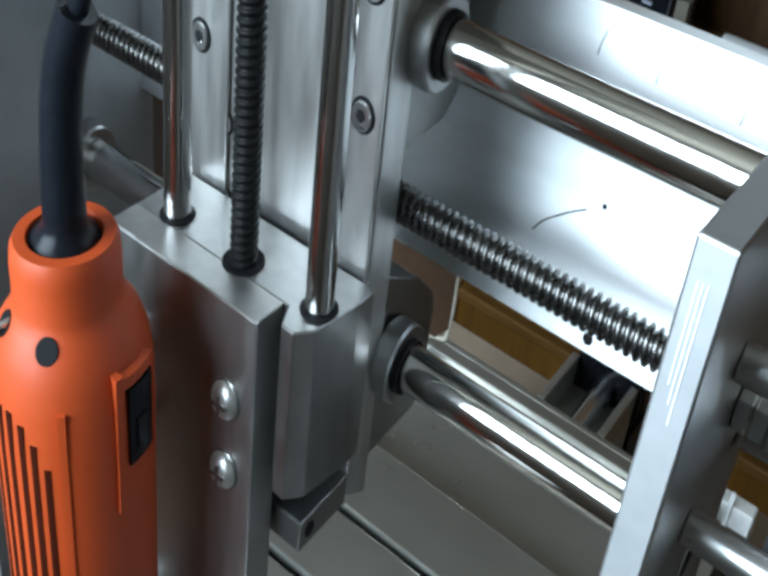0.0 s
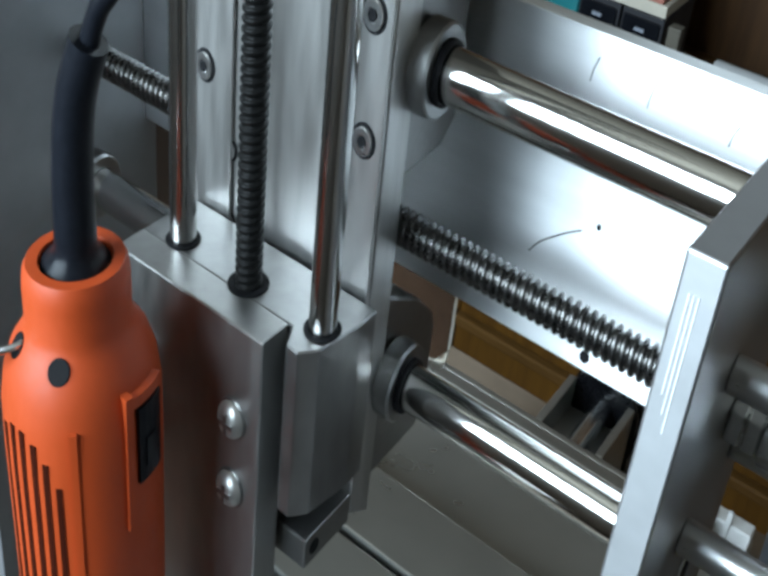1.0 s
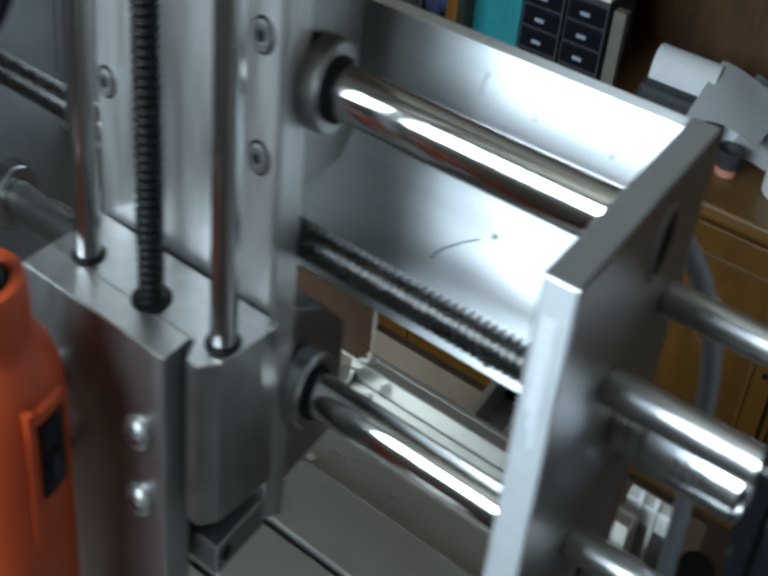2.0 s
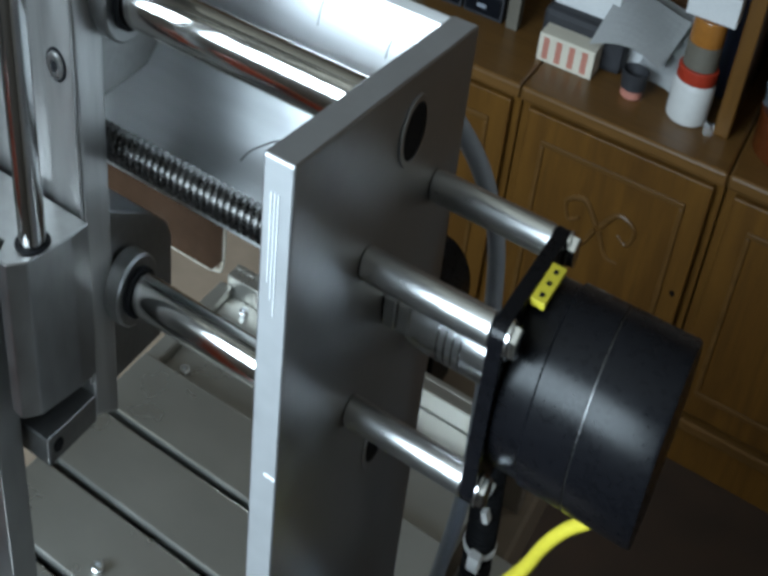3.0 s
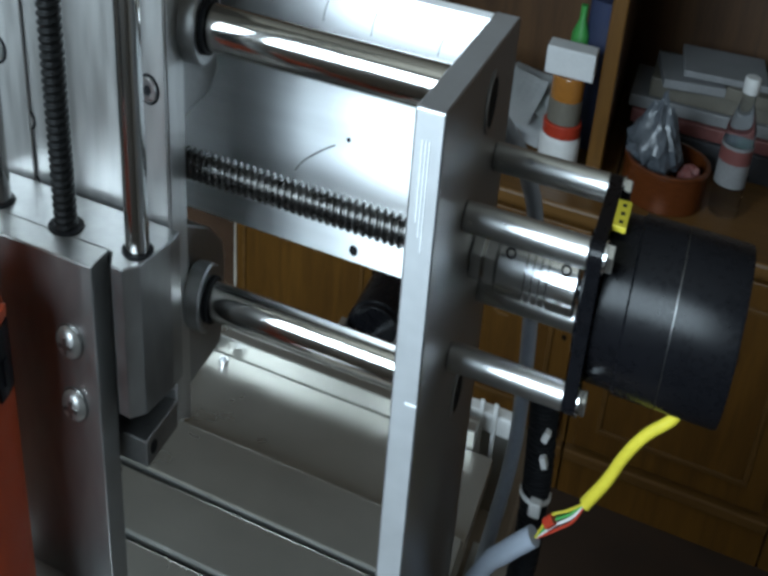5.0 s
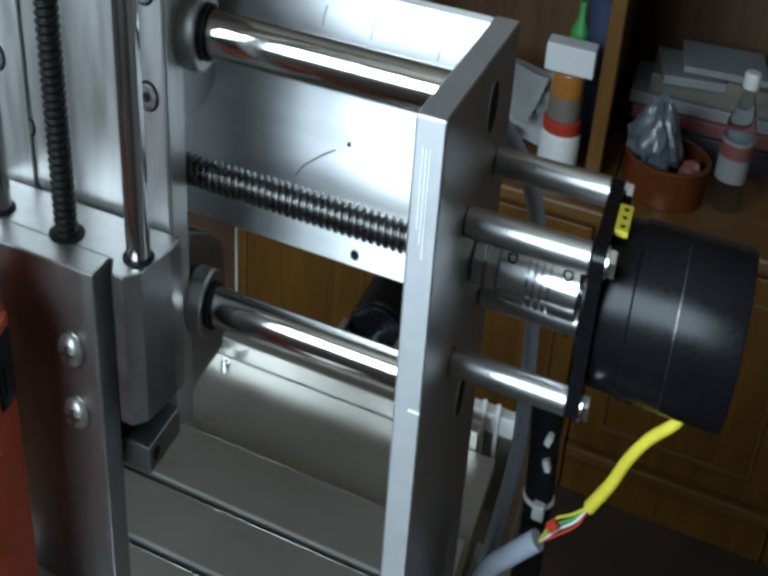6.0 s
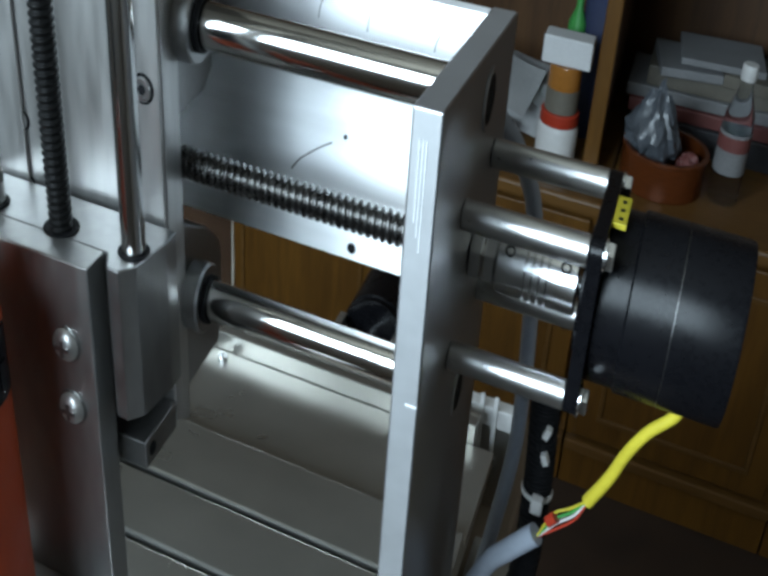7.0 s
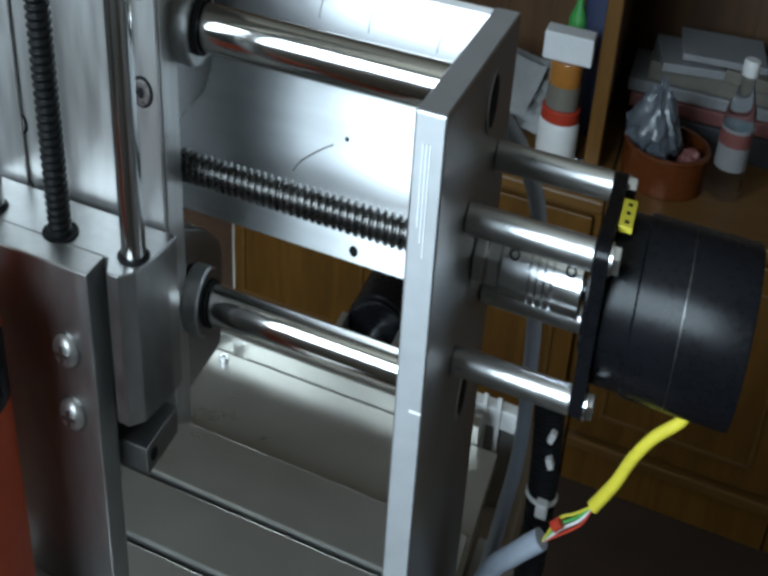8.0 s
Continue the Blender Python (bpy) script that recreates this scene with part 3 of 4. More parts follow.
def tool_strip(a0, a1, z0, z1, r0, r1, mat, name, parent, label="", n=4):
    """A curved patch standing on the round housing between two angles and heights."""
    bm = bmesh.new()
    inner, outer = [], []
    for k in range(n + 1):
        a = a0 + (a1 - a0) * k / n
        inner.append([bm.verts.new(on_tool(a, z0, r0)), bm.verts.new(on_tool(a, z1, r0))])
        outer.append([bm.verts.new(on_tool(a, z0, r1)), bm.verts.new(on_tool(a, z1, r1))])
    for k in range(n):
        bm.faces.new((outer[k][0], outer[k + 1][0], outer[k + 1][1], outer[k][1]))
        bm.faces.new((inner[k][0], inner[k][1], inner[k + 1][1], inner[k + 1][0]))
        bm.faces.new((outer[k][1], outer[k + 1][1], inner[k + 1][1], inner[k][1]))
        bm.faces.new((outer[k][0], inner[k][0], inner[k + 1][0], outer[k + 1][0]))
    for k in (0, n):
        bm.faces.new((outer[k][0], outer[k][1], inner[k][1], inner[k][0]))
    bmesh.ops.recalc_face_normals(bm, faces=bm.faces)
    return part(name, bm, mat, parent, label)


# Slots are raised strips; their inner shade is painted, not cut.
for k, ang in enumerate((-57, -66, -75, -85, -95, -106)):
    tool_strip(ang - 2.3, ang + 2.3, -0.174, (-0.1130, -0.1060, -0.1010, -0.0985, -0.0985, -0.1010)[k], 0.0255, 0.02765, ORANGE_VENT_SHADE, "vent_slot", shell, "narrow vent slot, its shade a raised dark strip")
sw = tool_strip(1, 25, -0.1190, -0.0945, 0.0260, 0.0288, BLACK, "switch", tool, "black rocker switch")
tool_strip(7, 17, -0.1145, -0.1050, 0.0286, 0.0294, BLACK, "rocker", sw)
tool_strip(-9, -3, -0.1330, -0.0890, 0.0250, 0.0287, ORANGE, "switch_guard", shell)
tool_strip(-3, 27, -0.0935, -0.0900, 0.0245, 0.0285, ORANGE, "switch_guard", shell)
tool_strip(-48.0, -42.5, -0.2150, -0.0955, 0.0250, 0.0280, ORANGE, "seam_rib", shell)
# Screw holes are proud black discs that paint the shade of the depth.
for ang, z in ((-57, -0.0822), (-114, -0.0822)):
    a = radians(ang)
    m = Matrix.Translation(on_tool(ang, z, 0.0196)) @ Vector((math.cos(a), math.sin(a), 0.75)).to_track_quat("Z", "Y").to_matrix().to_4x4()
    bm = lathe([(0.0037, 0), (0.0037, 0.0014), (0.0035, 0.0016)], (0, 0, 0), "z", 20)
    bmesh.ops.transform(bm, matrix=m, verts=bm.verts)
    part("screw_hole", bm, SEAL_AND_HOLE, shell, "black disc shading a round screw hole")
part("strain_relief", tube([(TX, TY, -0.0640), (TX + 0.0005, TY, -0.0550), (TX, TY + 0.001, -0.035), (TX + 0.002, TY + 0.002, -0.018), (TX + 0.007, TY + 0.004, -0.004)],
     lambda u: 0.0116 if u < 0.07 else 0.0116 - 0.0044 * min(1, (u - 0.06) / 0.14) - 0.0012 * u, 20), BLACK, tool, "black tapered rubber strain relief")
part("cable", tube([(TX + 0.007, TY + 0.004, -0.0045), (TX + 0.011, TY + 0.005, 0.004), (TX + 0.020, TY + 0.008, 0.018), (TX + 0.030, TY + 0.010, 0.06), (TX + 0.032, TY + 0.010, 0.15)], 0.0030, 14), BLACK, tool)
bm = lathe([(0.0085, 0), (0.0085, 0.0030), (0.0060, 0.0034), (0.0048, 0.0030), (0.0045, 0.0005)], (0, 0, 0), "z", 28)
bmesh.ops.transform(bm, matrix=Matrix.Translation(on_tool(-40, -0.1640, 0.0250)) @ Vector((0.77, -0.64, 0.1)).to_track_quat("Z", "Y").to_matrix().to_4x4(), verts=bm.verts)
boss = part("brush_boss", bm, ORANGE, tool, "orange round boss with a dark centre")
# Black disc paints the shade of the hole in the boss.
bm = lathe([(0.0046, 0), (0.0046, 0.0008)], (0, 0, 0), "z", 20)
bmesh.ops.transform(bm, matrix=Matrix.Translation(on_tool(-40, -0.1640, 0.0262)) @ Vector((0.77, -0.64, 0.1)).to_track_quat("Z", "Y").to_matrix().to_4x4(), verts=bm.verts)
part("boss_hole", bm, SEAL_AND_HOLE, boss)
part("hanging_hook", tube([(TX - 0.017, TY - 0.006, -0.079), (TX - 0.006, TY - 0.0175, -0.0800), (TX - 0.02, TY - 0.03, -0.083), (TX - 0.05, TY - 0.035, -0.084)], 0.0011, 8), ZINC, tool, "bent steel wire hook")

# ---- cables by the motor ----
solo("motor_lead", tube([(0.0982, 0.069, -0.0962), (0.0960, 0.0692, -0.1026), (0.0877, 0.0695, -0.1118), (0.0816, 0.070, -0.1225), (0.0771, 0.0705, -0.1341), (0.0704, 0.071, -0.1470)], lambda u: 0.0015 if u < 0.10 else 0.0019 + 0.0007 * u, 14), YELLOW, "yellow sleeved cable leaving the motor", "cable")
for k, (mat, dx, dz) in enumerate(((YELLOW, -0.001, 0.0008), (GREEN, 0.0, -0.0004), (WHITE, 0.0012, -0.0012), (RED, 0.0022, -0.0022))):
    solo("wire", tube([(0.0706, 0.071, -0.1465), (0.065 + dx, 0.0715, -0.1535 + dz), (0.0585 + dx, 0.071, -0.1585 + dz * 1.6), (0.0525, 0.0708, -0.1690)], 0.00055, 6), mat, ("thin yellow", "thin green", "thin white", "thin red")[k] + " bare wire between the two cable sheaths", "wire", "motor wires")
solo("tape_joint", tube([(0.0590, 0.0700, -0.1570), (0.0560, 0.0700, -0.1605)], 0.0022, 10), RED, "small red tape joint on the wires", "tape")
solo("grey_cable", tube([(0.0520, 0.0706, -0.1678), (0.0410, 0.0710, -0.1800), (0.0315, 0.0730, -0.1940), (0.0150, 0.08, -0.2400), (0.005, 0.10, -0.31)], 0.0042, 16), GREY_CABLE, "grey sheathed cable hanging beside the plate", "cable")
solo("grey_cable", tube([(-0.012, 0.133, -0.040), (0.0090, 0.130, -0.053), (0.0192, 0.130, -0.0664), (0.0256, 0.130, -0.083), (0.0296, 0.130, -0.119), (0.0314, 0.130, -0.153), (0.0310, 0.130, -0.183), (0.0255, 0.131, -0.226), (0.0100, 0.14, -0.33), (0.006, 0.15, -0.398)], 0.0036, 16), GREY_CABLE, "long grey cable running down behind the motor", "cable")

# ---- things behind the bed ----
ym = thing("bed_motor", (-0.118, 0.43, -0.40), "black round stepper motor behind the bed", "motor")
part("body", lathe([(0.0290, 0), (0.0300, 0.001), (0.0300, 0.052), (0.0285, 0.0535)], (-0.127, 0.410, -0.3330), "y", 48), MOTOR, ym)
part("flange", rod((-0.127, 0.4045, -0.3330), "y", 0.0057, 0.0285, 0.0008, 48), MOTOR, ym)
part("foot", box((-0.153, 0.412, -0.40), (-0.101, 0.455, -0.360), 0.001), BLACK_STEEL, ym)
br = thing("motor_bracket", (-0.12, 0.37, -0.40), "pale aluminium channel bracket holding the bed motor", "bracket")
part("base", box((-0.158, 0.347, -0.40), (-0.102, 0.404, -0.340), 0.0008), BEDMAT, br)
for x in (-0.158, -0.108):
    part("cheek", box((x, 0.347, -0.340), (x + 0.006, 0.404, -0.319), 0.0008), BEDMAT, br)
part("coupling", rod((-0.127, 0.350, -0.3315), "y", 0.054, 0.0080), ZINC, br)

panel = thing("brown_panel", (-0.2, 0.197, -0.20), "glossy panel with the surrounding brown put into its colour", "panel")
sheet_bm = prism([(-0.252, -0.205), (-0.168, -0.205), (-0.160, -0.197), (-0.160, -0.112), (-0.252, -0.112)], "y", 0.1955, 0.1985, 0.0004)
part("sheet", sheet_bm, BROWN_GLOSS, panel)
# Pale tube paints the bright polished edge of the sheet.
part("edge_strip", tube([(-0.252, 0.197, -0.2055), (-0.200, 0.197, -0.2055), (-0.168, 0.197, -0.2050), (-0.1605, 0.197, -0.1975), (-0.1600, 0.197, -0.160), (-0.1600, 0.197, -0.112)], 0.0011, 8), CREAM, panel, "thin pale line for the sheet's bright edge")
part("bracket", box((-0.212, 0.117, -0.118), (-0.196, 0.1985, -0.112), 0.0006), ALU_DARK, panel)

conduit = thing("cable_bundle", (0.05, 0.12, -0.40), "black corrugated cable bundle with white ties", "cable")
cp = [(0.0430, 0.119, -0.1400), (0.0440, 0.1195, -0.1540), (0.0452, 0.120, -0.1720), (0.0458, 0.120, -0.1880), (0.0455, 0.120, -0.2250), (0.0370, 0.125, -0.3100), (0.0300, 0.13, -0.398)]
part("conduit", tube(cp, lambda u: 0.0068 + 0.0004 * math.sin(u * 420), 16, n=26), SEAL_AND_HOLE, conduit)
for (x, y, z), tilt in (((0.0470, 0.1122, -0.1545), 20), ((0.0478, 0.1124, -0.1660), -25)):
    plug = box((-0.0014, -0.0020, -0.0024), (0.0014, 0.0020, 0.0024), 0.0004)
    bmesh.ops.transform(plug, matrix=Matrix.Translation((x, y, z)) @ Matrix.Rotation(radians(tilt), 4, "Y"), verts=plug.verts)
    part("plug", plug, WHITE, conduit, "small white connector plug")
for (x, y, z) in ((0.0458, 0.1200, -0.1880),):
    tie = part("cable_tie", ring((x, y, z), "z", 0.0022, 0.0078, 0.0066, 20, 0.0004), WHITE, conduit, "white nylon cable tie")
    part("tie_head", box((x - 0.001, y - 0.0125, z - 0.0015), (x + 0.0045, y - 0.0075, z + 0.0050), 0.0006), WHITE, tie)

term = thing("terminal_block", (-0.016, 0.365, -0.40), "white plastic connector block with cable ties", "connector")
part("body", box((-0.033, 0.362, -0.3375), (0.005, 0.374, -0.3235), 0.0012), WHITE, term)
part("support", box((-0.034, 0.366, -0.40), (0.006, 0.380, -0.3375), 0.001), BEDMAT, term)
for x in (-0.024, -0.013):
    part("cable_tie", box((x, 0.3595, -0.372), (x + 0.0034, 0.3620, -0.314), 0.0006), WHITE, term, "white nylon cable tie")
solo("side_rail", box((-0.006, 0.118, -0.40), (0.030, 0.300, -0.372), 0.001), BEDMAT, "pale grey aluminium rail beside the bed", "rail")

# ---- wooden wall cabinets ----
TOPZ = -0.790
FY = 1.752


def door(x0, x1, z0, z1, parent):
    d = part("door", box((x0, FY - 0.018, z0), (x1, FY, z1), 0.003), OAK, parent)
    w = 0.055
    frame_bm = box((x0 + w - 0.010, FY - 0.0235, z1 - w), (x1 - w + 0.010, FY - 0.018, z1 - w + 0.010), 0.002)
    join_box(frame_bm, (x0 + w - 0.010, FY - 0.0235, z0 + w - 0.010), (x1 - w + 0.010, FY - 0.018, z0 + w), 0.002)
    join_box(frame_bm, (x0 + w - 0.010, FY - 0.0235, z0 + w), (x0 + w, FY - 0.018, z1 - w), 0.002)
    join_box(frame_bm, (x1 - w, FY - 0.0235, z0 + w), (x1 - w + 0.010, FY - 0.018, z1 - w), 0.002)
    part("moulding", frame_bm, OAK_TOP, d)
    cx, cz = (x0 + x1) / 2, (z0 + z1) / 2 + 0.06
    carving = bmesh.new()
    for s in (-1, 1):
        tube([(cx + s * 0.005, FY - 0.019, cz), (cx + s * 0.04, FY - 0.019, cz + 0.035), (cx + s * 0.08, FY - 0.019, cz + 0.02), (cx + s * 0.07, FY - 0.019, cz - 0.012), (cx + s * 0.045, FY - 0.019, cz - 0.002)], lambda u: 0.0065 - 0.003 * u, 8, carving)
        tube([(cx + s * 0.005, FY - 0.019, cz - 0.01), (cx + s * 0.03, FY - 0.019, cz - 0.05), (cx + s * 0.06, FY - 0.019, cz - 0.055)], lambda u: 0.006 - 0.004 * u, 8, carving)
    part("carving", carving, OAK_TOP, d, "raised carved scroll ornament")
    k = part("keyhole_plate", lathe([(0.006, 0), (0.006, 0.002), (0.004, 0.003)], (x1 - 0.02, FY - 0.018, (z0 + z1) / 2), "y", 14), BLACK_STEEL, d)
    return d


def cabinet(x0, x1, doors):
    c = thing("wall_cabinet", ((x0 + x1) / 2, 2.0, FLOOR_Z), "varnished brown wooden cabinet with carved panel doors", "cabinet", "wall cabinets")
    part("carcass", box((x0, FY, FLOOR_Z + 0.02), (x1, 2.36, TOPZ - 0.026), 0.002), OAK, c)
    part("worktop", box((x0 - 0.001, FY - 0.030, TOPZ - 0.026), (x1 + 0.001, 2.36, TOPZ), 0.006), OAK_TOP, c)
    part("plinth", box((x0, FY - 0.012, FLOOR_Z), (x1, FY + 0.02, FLOOR_Z + 0.085), 0.002), OAK, c)
    part("base_moulding", box((x0, FY - 0.028, FLOOR_Z + 0.085), (x1, FY, FLOOR_Z + 0.108), 0.004), OAK_TOP, c)
    w = (x1 - x0 - 0.03) / doors
    for k in range(doors):
        door(x0 + 0.015 + w * k + 0.004, x0 + 0.015 + w * (k + 1) - 0.004, FLOOR_Z + 0.118, TOPZ - 0.038, c)
    return c


first = cabinet(-0.492, -0.030, 1)
for dx in (0.466, 0.932):
    copy_thing(first, shifted(first, dx, 0, 0))
for dx in (-0.466, -0.932, -1.398):
    copy_thing(first, shifted(first, dx, 0, 0))

hutch = thing("shelf_unit", (-0.1, 2.3, TOPZ), "brown wooden open shelf unit above the cabinets", "shelf unit")
# The upper back is out of view, added to darken the wall the metal reflects.
part("back", box((-1.95, 2.345, TOPZ), (1.4, 2.36, 1.20), 0.001), OAK_SHADED, hutch)
part("shelf", box((-1.95, 1.980, -0.430), (1.4, 2.345, -0.405), 0.003), OAK, hutch)
part("shelf", box((-1.95, 1.980, 0.00), (1.4, 2.345, 0.025), 0.003), OAK, hutch)
for x in (-1.0, -0.078, 0.86):
    part("post", box((x - 0.016, 1.835, TOPZ), (x + 0.016, 1.880, 1.20), 0.003), OAK, hutch)
    part("divider", box((x - 0.010, 1.880, TOPZ), (x + 0.010, 2.345, -0.430), 0.001), OAK_SHADED, hutch)

jar = thing("plastic_jar", (-0.160, 1.860, TOPZ), "white plastic jar with a red screw lid", "jar")
part("body", lathe([(0.040, 0), (0.044, 0.004), (0.0445, 0.010), (0.0445, 0.062), (0.041, 0.068), (0.038, 0.070)], (-0.160, 1.860, TOPZ), "z", 36), WHITE, jar)
part("lid", lathe([(0.0415, 0.0), (0.042, 0.002), (0.042, 0.020), (0.040, 0.022)], (-0.160, 1.860, TOPZ + 0.0702), "z", 36), RED, jar, "dark red screw lid")
spool = thing("wire_spool", (-0.160, 1.860, TOPZ + 0.0925), "amber coloured wire spool standing on the jar", "spool")
part("wound_wire", lathe([(0.034, 0.0), (0.035, 0.002), (0.035, 0.078), (0.034, 0.080)], (-0.160, 1.860, TOPZ + 0.0925), "z", 32), AMBER, spool)
part("lower_sleeve", ring((-0.160, 1.860, TOPZ + 0.0927), "z", 0.040, 0.0362, 0.0352, 32, 0.0004), CREAM_DARK, spool)
solo("white_box", box((-0.212, 1.835, TOPZ + 0.1730), (-0.108, 1.885, TOPZ + 0.2200), 0.003), PAPER, "small white cardboard box on the spool", "box")

bask = thing("copper_basket", (0.070, 1.880, TOPZ), "shiny round copper coloured basket on the cabinet", "basket")
part("wall", ring((0.070, 1.880, TOPZ), "z", 0.062, 0.088, 0.083, 48, 0.002), COPPER, bask)
part("bottom", lathe([(0.083, 0), (0.083, 0.004)], (0.070, 1.880, TOPZ + 0.001), "z", 40), COPPER, bask)
part("rim", ring((0.070, 1.880, TOPZ + 0.062), "z", 0.006, 0.091, 0.081, 48, 0.002), COPPER, bask)


def crumple(c, r, squash, seed, mat, name, label, category, peak=0.0):
    bm = bmesh.new()
    bmesh.ops.create_icosphere(bm, subdivisions=4, radius=1.0)
    rnd = random.Random(seed)
    off = Vector((rnd.random() * 9, rnd.random() * 9, rnd.random() * 9))
    for v in bm.verts:
        n = 1 + 0.28 * noise.noise(v.co * 2.1 + off) + 0.16 * noise.noise(v.co * 5.3 + off) + 0.07 * noise.noise(v.co * 12 + off)
        v.co = Vector((v.co.x * n * r[0], v.co.y * n * r[1], max(-0.9, v.co.z) * n * r[2])) + Vector(c)
    low = min(v.co.z for v in bm.verts)
    for v in bm.verts:
        u = max(0.0, (v.co.z - c[2]) / r[2])
        k = 1 - peak * min(1.0, u) ** 0.8
        v.co.x, v.co.y = c[0] + (v.co.x - c[0]) * k, c[1] + (v.co.y - c[1]) * k
    for v in bm.verts:
        v.co.z += squash - low
    for f in bm.faces:
        f.smooth = True
    return solo(name, bm, mat, label, category)


crumple((0.038, 1.885, 0), (0.058, 0.050, 0.078), TOPZ + 0.0045, 3, BAG, "plastic_bag", "crumpled grey translucent plastic bag in the basket", "bag", 0.7)
crumple((0.120, 1.870, 0), (0.026, 0.026, 0.030), TOPZ + 0.0045, 8, RED_DULL, "crumpled_cloth", "small crumpled dull red cloth in the basket", "cloth")

bot = thing("water_bottle", (0.200, 1.880, TOPZ), "clear plastic bottle with a white cap and label", "bottle")
part("body", lathe([(0.026, 0), (0.031, 0.005), (0.031, 0.13), (0.029, 0.15), (0.016, 0.185), (0.013, 0.195), (0.013, 0.21)], (0.200, 1.880, TOPZ), "z", 32), CLEAR, bot)
part("label", ring((0.200, 1.880, TOPZ + 0.055), "z", 0.070, 0.0318, 0.0312, 32, 0.0001), PAPER_DIM, bot, "white paper label with a red band")
part("label_band", ring((0.200, 1.880, TOPZ + 0.095), "z", 0.024, 0.0322, 0.0316, 32, 0.0001), RED_DULL, bot)
part("cap", lathe([(0.0155, 0), (0.016, 0.002), (0.016, 0.022), (0.014, 0.025)], (0.200, 1.880, TOPZ + 0.208), "z", 24), WHITE, bot, "white screw cap")

med = thing("printed_carton", (-0.45, 1.87, TOPZ), "small cream carton with reddish printed stripes", "box")
part("carton", box((-0.512, 1.845, TOPZ), (-0.378, 1.900, TOPZ + 0.050), 0.002), CREAM, med)
for k in range(4):
    part("printed_stripe", box((-0.500 + 0.031 * k, 1.8444, TOPZ + 0.006), (-0.486 + 0.031 * k, 1.8452, TOPZ + 0.044)), PINK, med)
solo("black_case", box((-0.530, 1.900, TOPZ), (-0.330, 1.960, TOPZ + 0.075), 0.012), SHELF_DARK, "soft black case leaning behind the carton", "case")

roll = thing("paper_roll", (-0.445, 1.99, TOPZ), "thick white paper roll lying on its side", "paper roll")
part("roll", ring((-0.520, 1.985, TOPZ + 0.072), "x", 0.150, 0.050, 0.030, 40, 0.002), PAPER, roll)
part("stand", box((-0.53, 1.962, TOPZ), (-0.36, 2.05, TOPZ + 0.024), 0.003), SHELF_DARK, roll)
for k, (x0, x1, y0, dy, dz, z0) in enumerate(((-0.40, -0.24, 1.87, 0.15, 0.055, 0.045), (-0.33, -0.20, 1.93, 0.16, 0.030, 0.055), (-0.30, -0.21, 1.90, 0.10, 0.06, 0.005))):
    bm = bmesh.new()
    n = 10
    grid = [[bm.verts.new((x0 + (x1 - x0) * i / n + 0.02 * j / n, y0 + dy * j / n - 0.06 * (i / n - 0.5) ** 2, TOPZ + z0 + dz * j / n + 0.014 * math.sin(3 * i / n + 2 * j / n + k) * (1 if z0 > 0.01 else 0) + 0.012)) for i in range(n + 1)] for j in range(n + 1)]
    for j in range(n):
        for i in range(n):
            bm.faces.new((grid[j][i], grid[j][i + 1], grid[j + 1][i + 1], grid[j + 1][i]))
    bmesh.ops.solidify(bm, geom=bm.faces, thickness=0.0012)
    solo("paper_sheet", bm, PAPER, "loose curled white paper sheet on the clutter", "paper", "loose papers")
solo("paper_ream", box((-0.405, 1.955, TOPZ), (-0.190, 2.15, TOPZ + 0.055), 0.004), PAPER, "untidy ream of white paper on the cabinet", "paper")

cup = thing("small_pot", (-0.285, 1.855, TOPZ), "small dark pot with a pink base", "pot")
part("pot", lathe([(0.022, 0.014), (0.026, 0.016), (0.030, 0.045), (0.027, 0.046), (0.020, 0.02)], (-0.285, 1.855, TOPZ), "z", 24), SHELF_DARK, cup)
part("base", lathe([(0.022, 0), (0.024, 0.002), (0.024, 0.014)], (-0.285, 1.855, TOPZ), "z", 24), PINK, cup)
for x, y in ((-0.105, 1.845), (-0.098, 1.853), (-0.112, 1.851)):
    solo("loose_bolt", hexagon((x, y, TOPZ + 0.0005), "z", 0.010, 0.005), ZINC, "loose bright metal bolt on the cabinet", "bolt", "loose bolts")

for k, x in enumerate((-0.800, -0.690)):
    org = thing("drawer_organiser", (x, 2.0, TOPZ), "black plastic drawer organiser with small drawers", "organiser", "drawer organisers")
    part("body", box((x - 0.052, 1.925, TOPZ), (x + 0.052, 2.12, TOPZ + 0.175), 0.003), SHELF_DARK, org)
    for r in range(4):
        dr = part("drawer", box((x - 0.046, 1.918, TOPZ + 0.008 + 0.041 * r), (x + 0.046, 1.925, TOPZ + 0.044 + 0.041 * r), 0.003), BLACK, org)
        part("pull", box((x - 0.012, 1.911, TOPZ + 0.022 + 0.041 * r), (x + 0.012, 1.918, TOPZ + 0.028 + 0.041 * r), 0.001), GREY_CABLE, dr)
for k in range(3):
    solo("book", box((-0.850 + 0.01 * k, 1.93, TOPZ + 0.1752 + 0.0225 * k), (-0.640 - 0.012 * k, 2.10, TOPZ + 0.197 + 0.0225 * k), 0.002), (CREAM, PINK, CREAM)[k], ("cream", "faded pink", "cream")[k] + " paperback lying on the drawer organisers", "book", "books on the organisers")
solo("metal_bracket", box((-0.625, 1.92, TOPZ), (-0.595, 1.95, TOPZ + 0.17), 0.002), CREAM_DARK, "narrow upright grey bracket beside the organisers", "bracket")
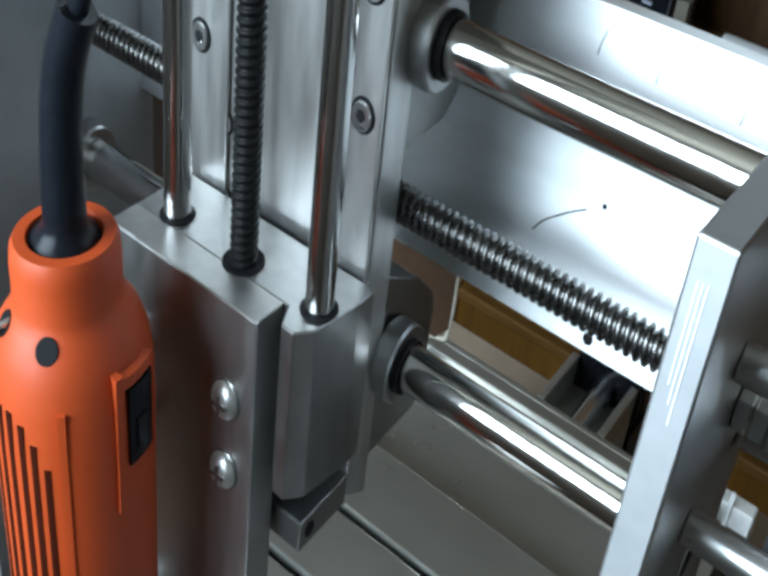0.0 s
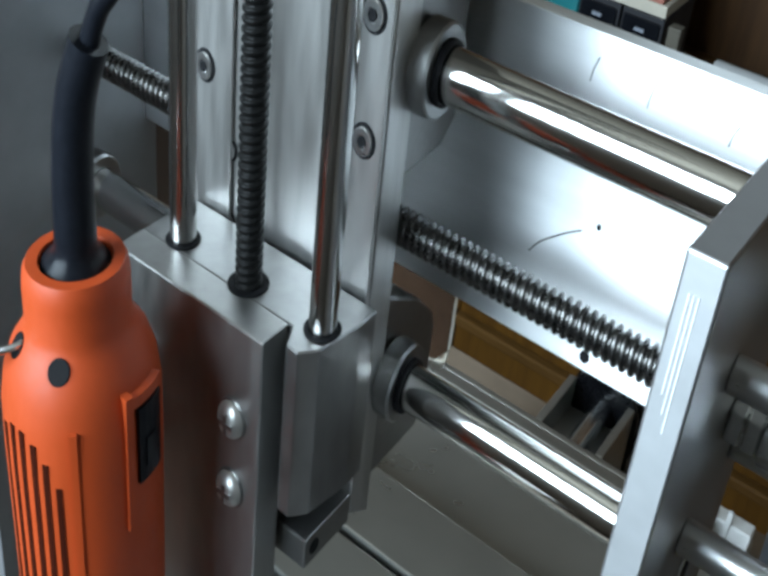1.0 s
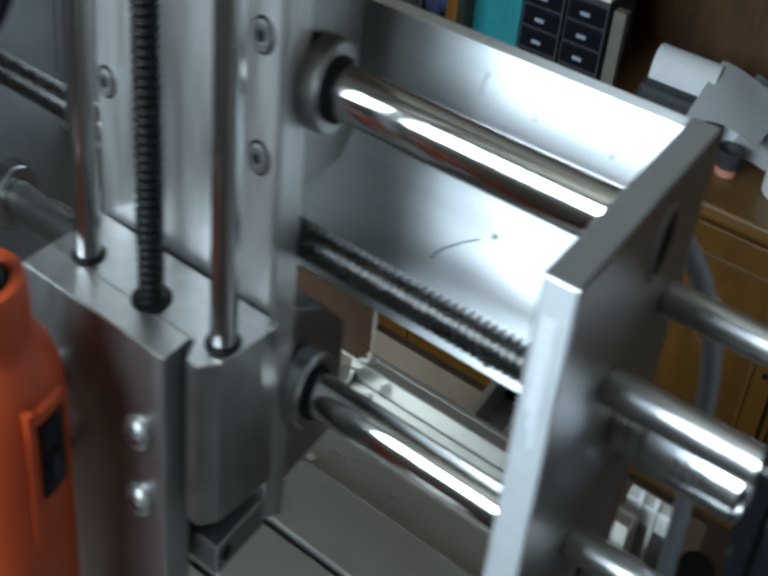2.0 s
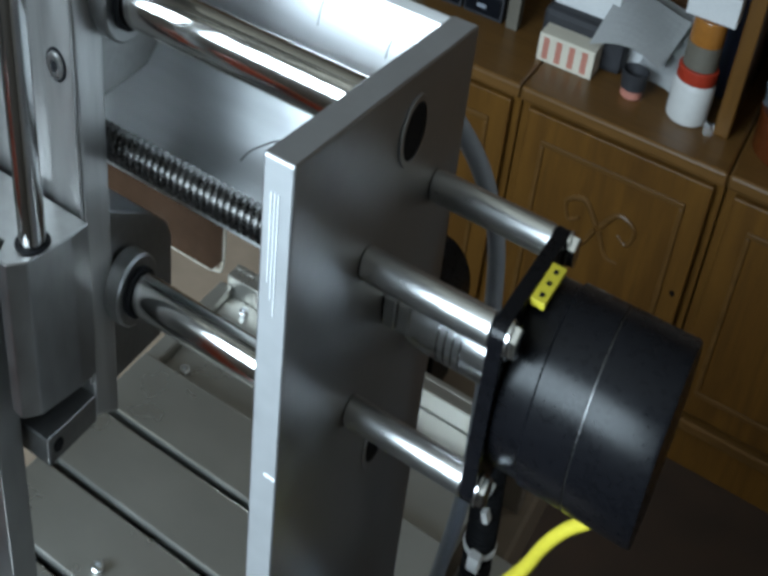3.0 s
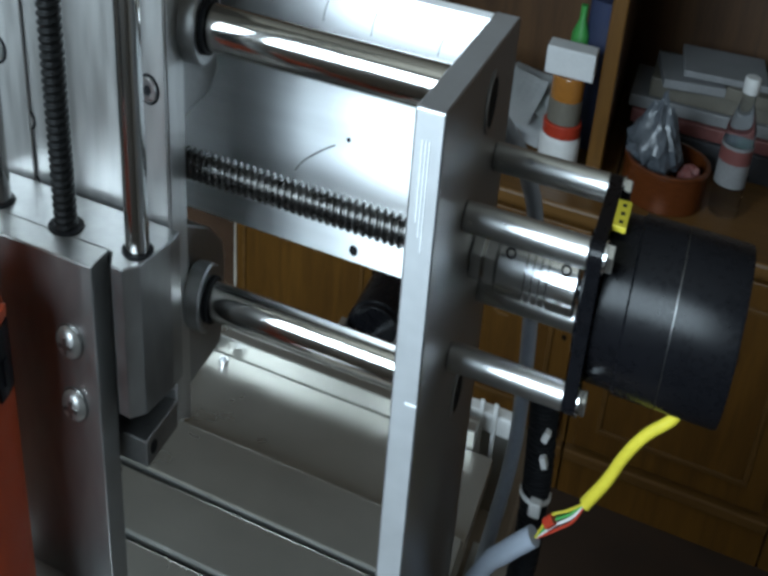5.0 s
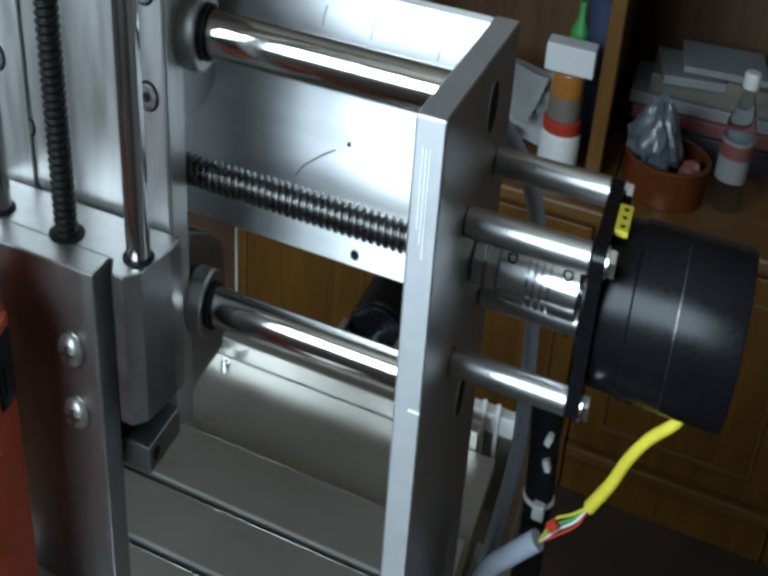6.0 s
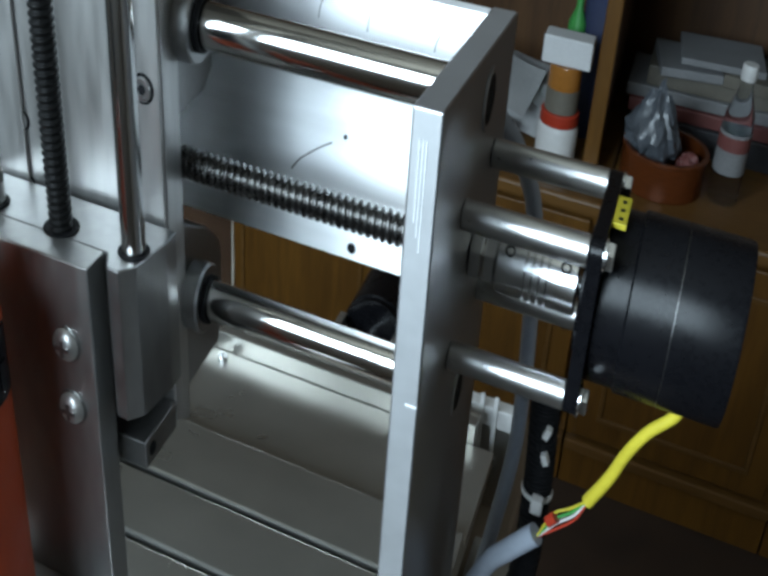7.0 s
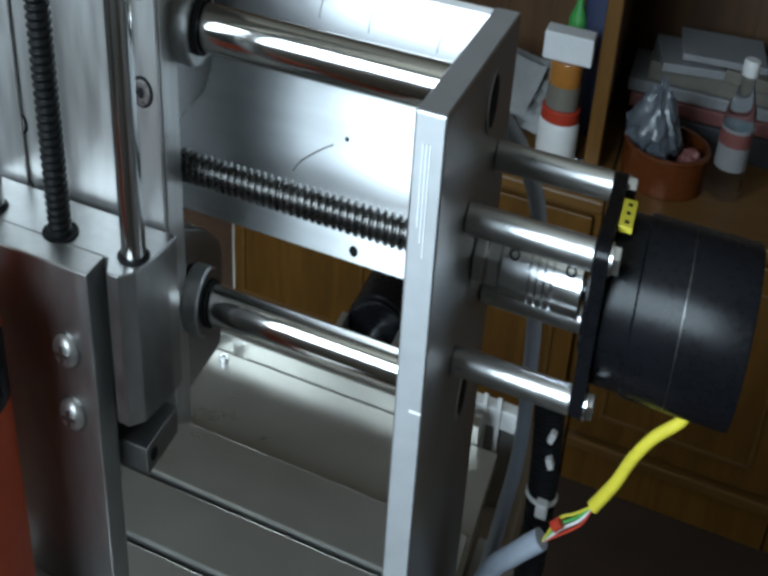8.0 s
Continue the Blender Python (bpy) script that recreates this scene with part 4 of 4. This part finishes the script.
solo("teal_crate", box((-1.00, 1.94, TOPZ), (-0.862, 2.14, TOPZ + 0.22), 0.010), TEAL, "teal plastic crate on the cabinet", "crate")
for k, x in enumerate((-1.30, -1.19, -1.09)):
    crumple((x, 1.98, 0), (0.055, 0.06, 0.075), TOPZ, 20 + k, (BLUE, SHELF_DARK, BLUE)[k], "crumpled_cloth", ("dark blue", "black", "dark blue")[k] + " crumpled cloth bundle on the cabinet", "cloth")
# Pale paper and card back here carry the dim light in their colour.
for k, (x0, x1, h, mat, tone) in enumerate(((-0.02, 0.42, 0.050, SHELF_DARK, "thick black"), (-0.03, 0.44, 0.025, RED_DULL, "dull red"), (-0.04, 0.46, 0.022, PAPER_DIM, "dimmed white"), (0.0, 0.44, 0.035, CREAM_DARK, "greyish cardboard"))):
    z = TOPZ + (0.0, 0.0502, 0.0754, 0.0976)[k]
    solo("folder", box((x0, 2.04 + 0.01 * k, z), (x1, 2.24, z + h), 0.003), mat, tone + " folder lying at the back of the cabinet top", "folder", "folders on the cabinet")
for k, (x0, x1, y0, z0, h, tilt, mat, tone) in enumerate(((0.015, 0.150, 2.035, 0.1330, 0.016, 0.06, PAPER_DIM, "dimmed white"), (0.170, 0.330, 2.030, 0.1330, 0.022, -0.05, CREAM_DARK, "greyish cream"), (0.060, 0.240, 2.050, 0.1552, 0.012, 0.03, PAPER_DIM, "dimmed white"), (0.260, 0.400, 2.055, 0.1552, 0.018, 0.04, BLUE, "dark blue"))):
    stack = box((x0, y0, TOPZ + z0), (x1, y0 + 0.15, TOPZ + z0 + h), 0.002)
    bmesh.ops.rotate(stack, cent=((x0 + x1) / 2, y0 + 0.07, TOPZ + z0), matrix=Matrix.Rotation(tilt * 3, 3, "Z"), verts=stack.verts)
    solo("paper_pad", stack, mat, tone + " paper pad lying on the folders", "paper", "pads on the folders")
solo("green_bottle", lathe([(0.018, 0), (0.02, 0.003), (0.02, 0.20), (0.008, 0.225), (0.008, 0.25)], (-0.165, 2.0, TOPZ), "z", 24), GREEN, "slim green bottle behind the jar", "bottle")
solo("dark_tin", lathe([(0.038, 0), (0.04, 0.003), (0.04, 0.262), (0.038, 0.265)], (-0.115, 2.02, TOPZ), "z", 28), BLUE, "dark blue tin standing behind the jar", "tin")

# ---- window in the front wall ----
win = thing("window_1", (-0.77, -1.37, 0.06), "wide white framed window in the front wall", "window", kind="structure")
for x in (WIN[0], WIN[1] - 0.03):
    part("frame_stile", room_box((x, S0 - 0.08, WIN[2]), (x + 0.03, S0 - 0.04, WIN[3])), WHITE, win)
for z in (WIN[2], WIN[3] - 0.03):
    part("frame_rail", room_box((WIN[0] + 0.03, S0 - 0.08, z), (WIN[1] - 0.03, S0 - 0.04, z + 0.03)), WHITE, win)
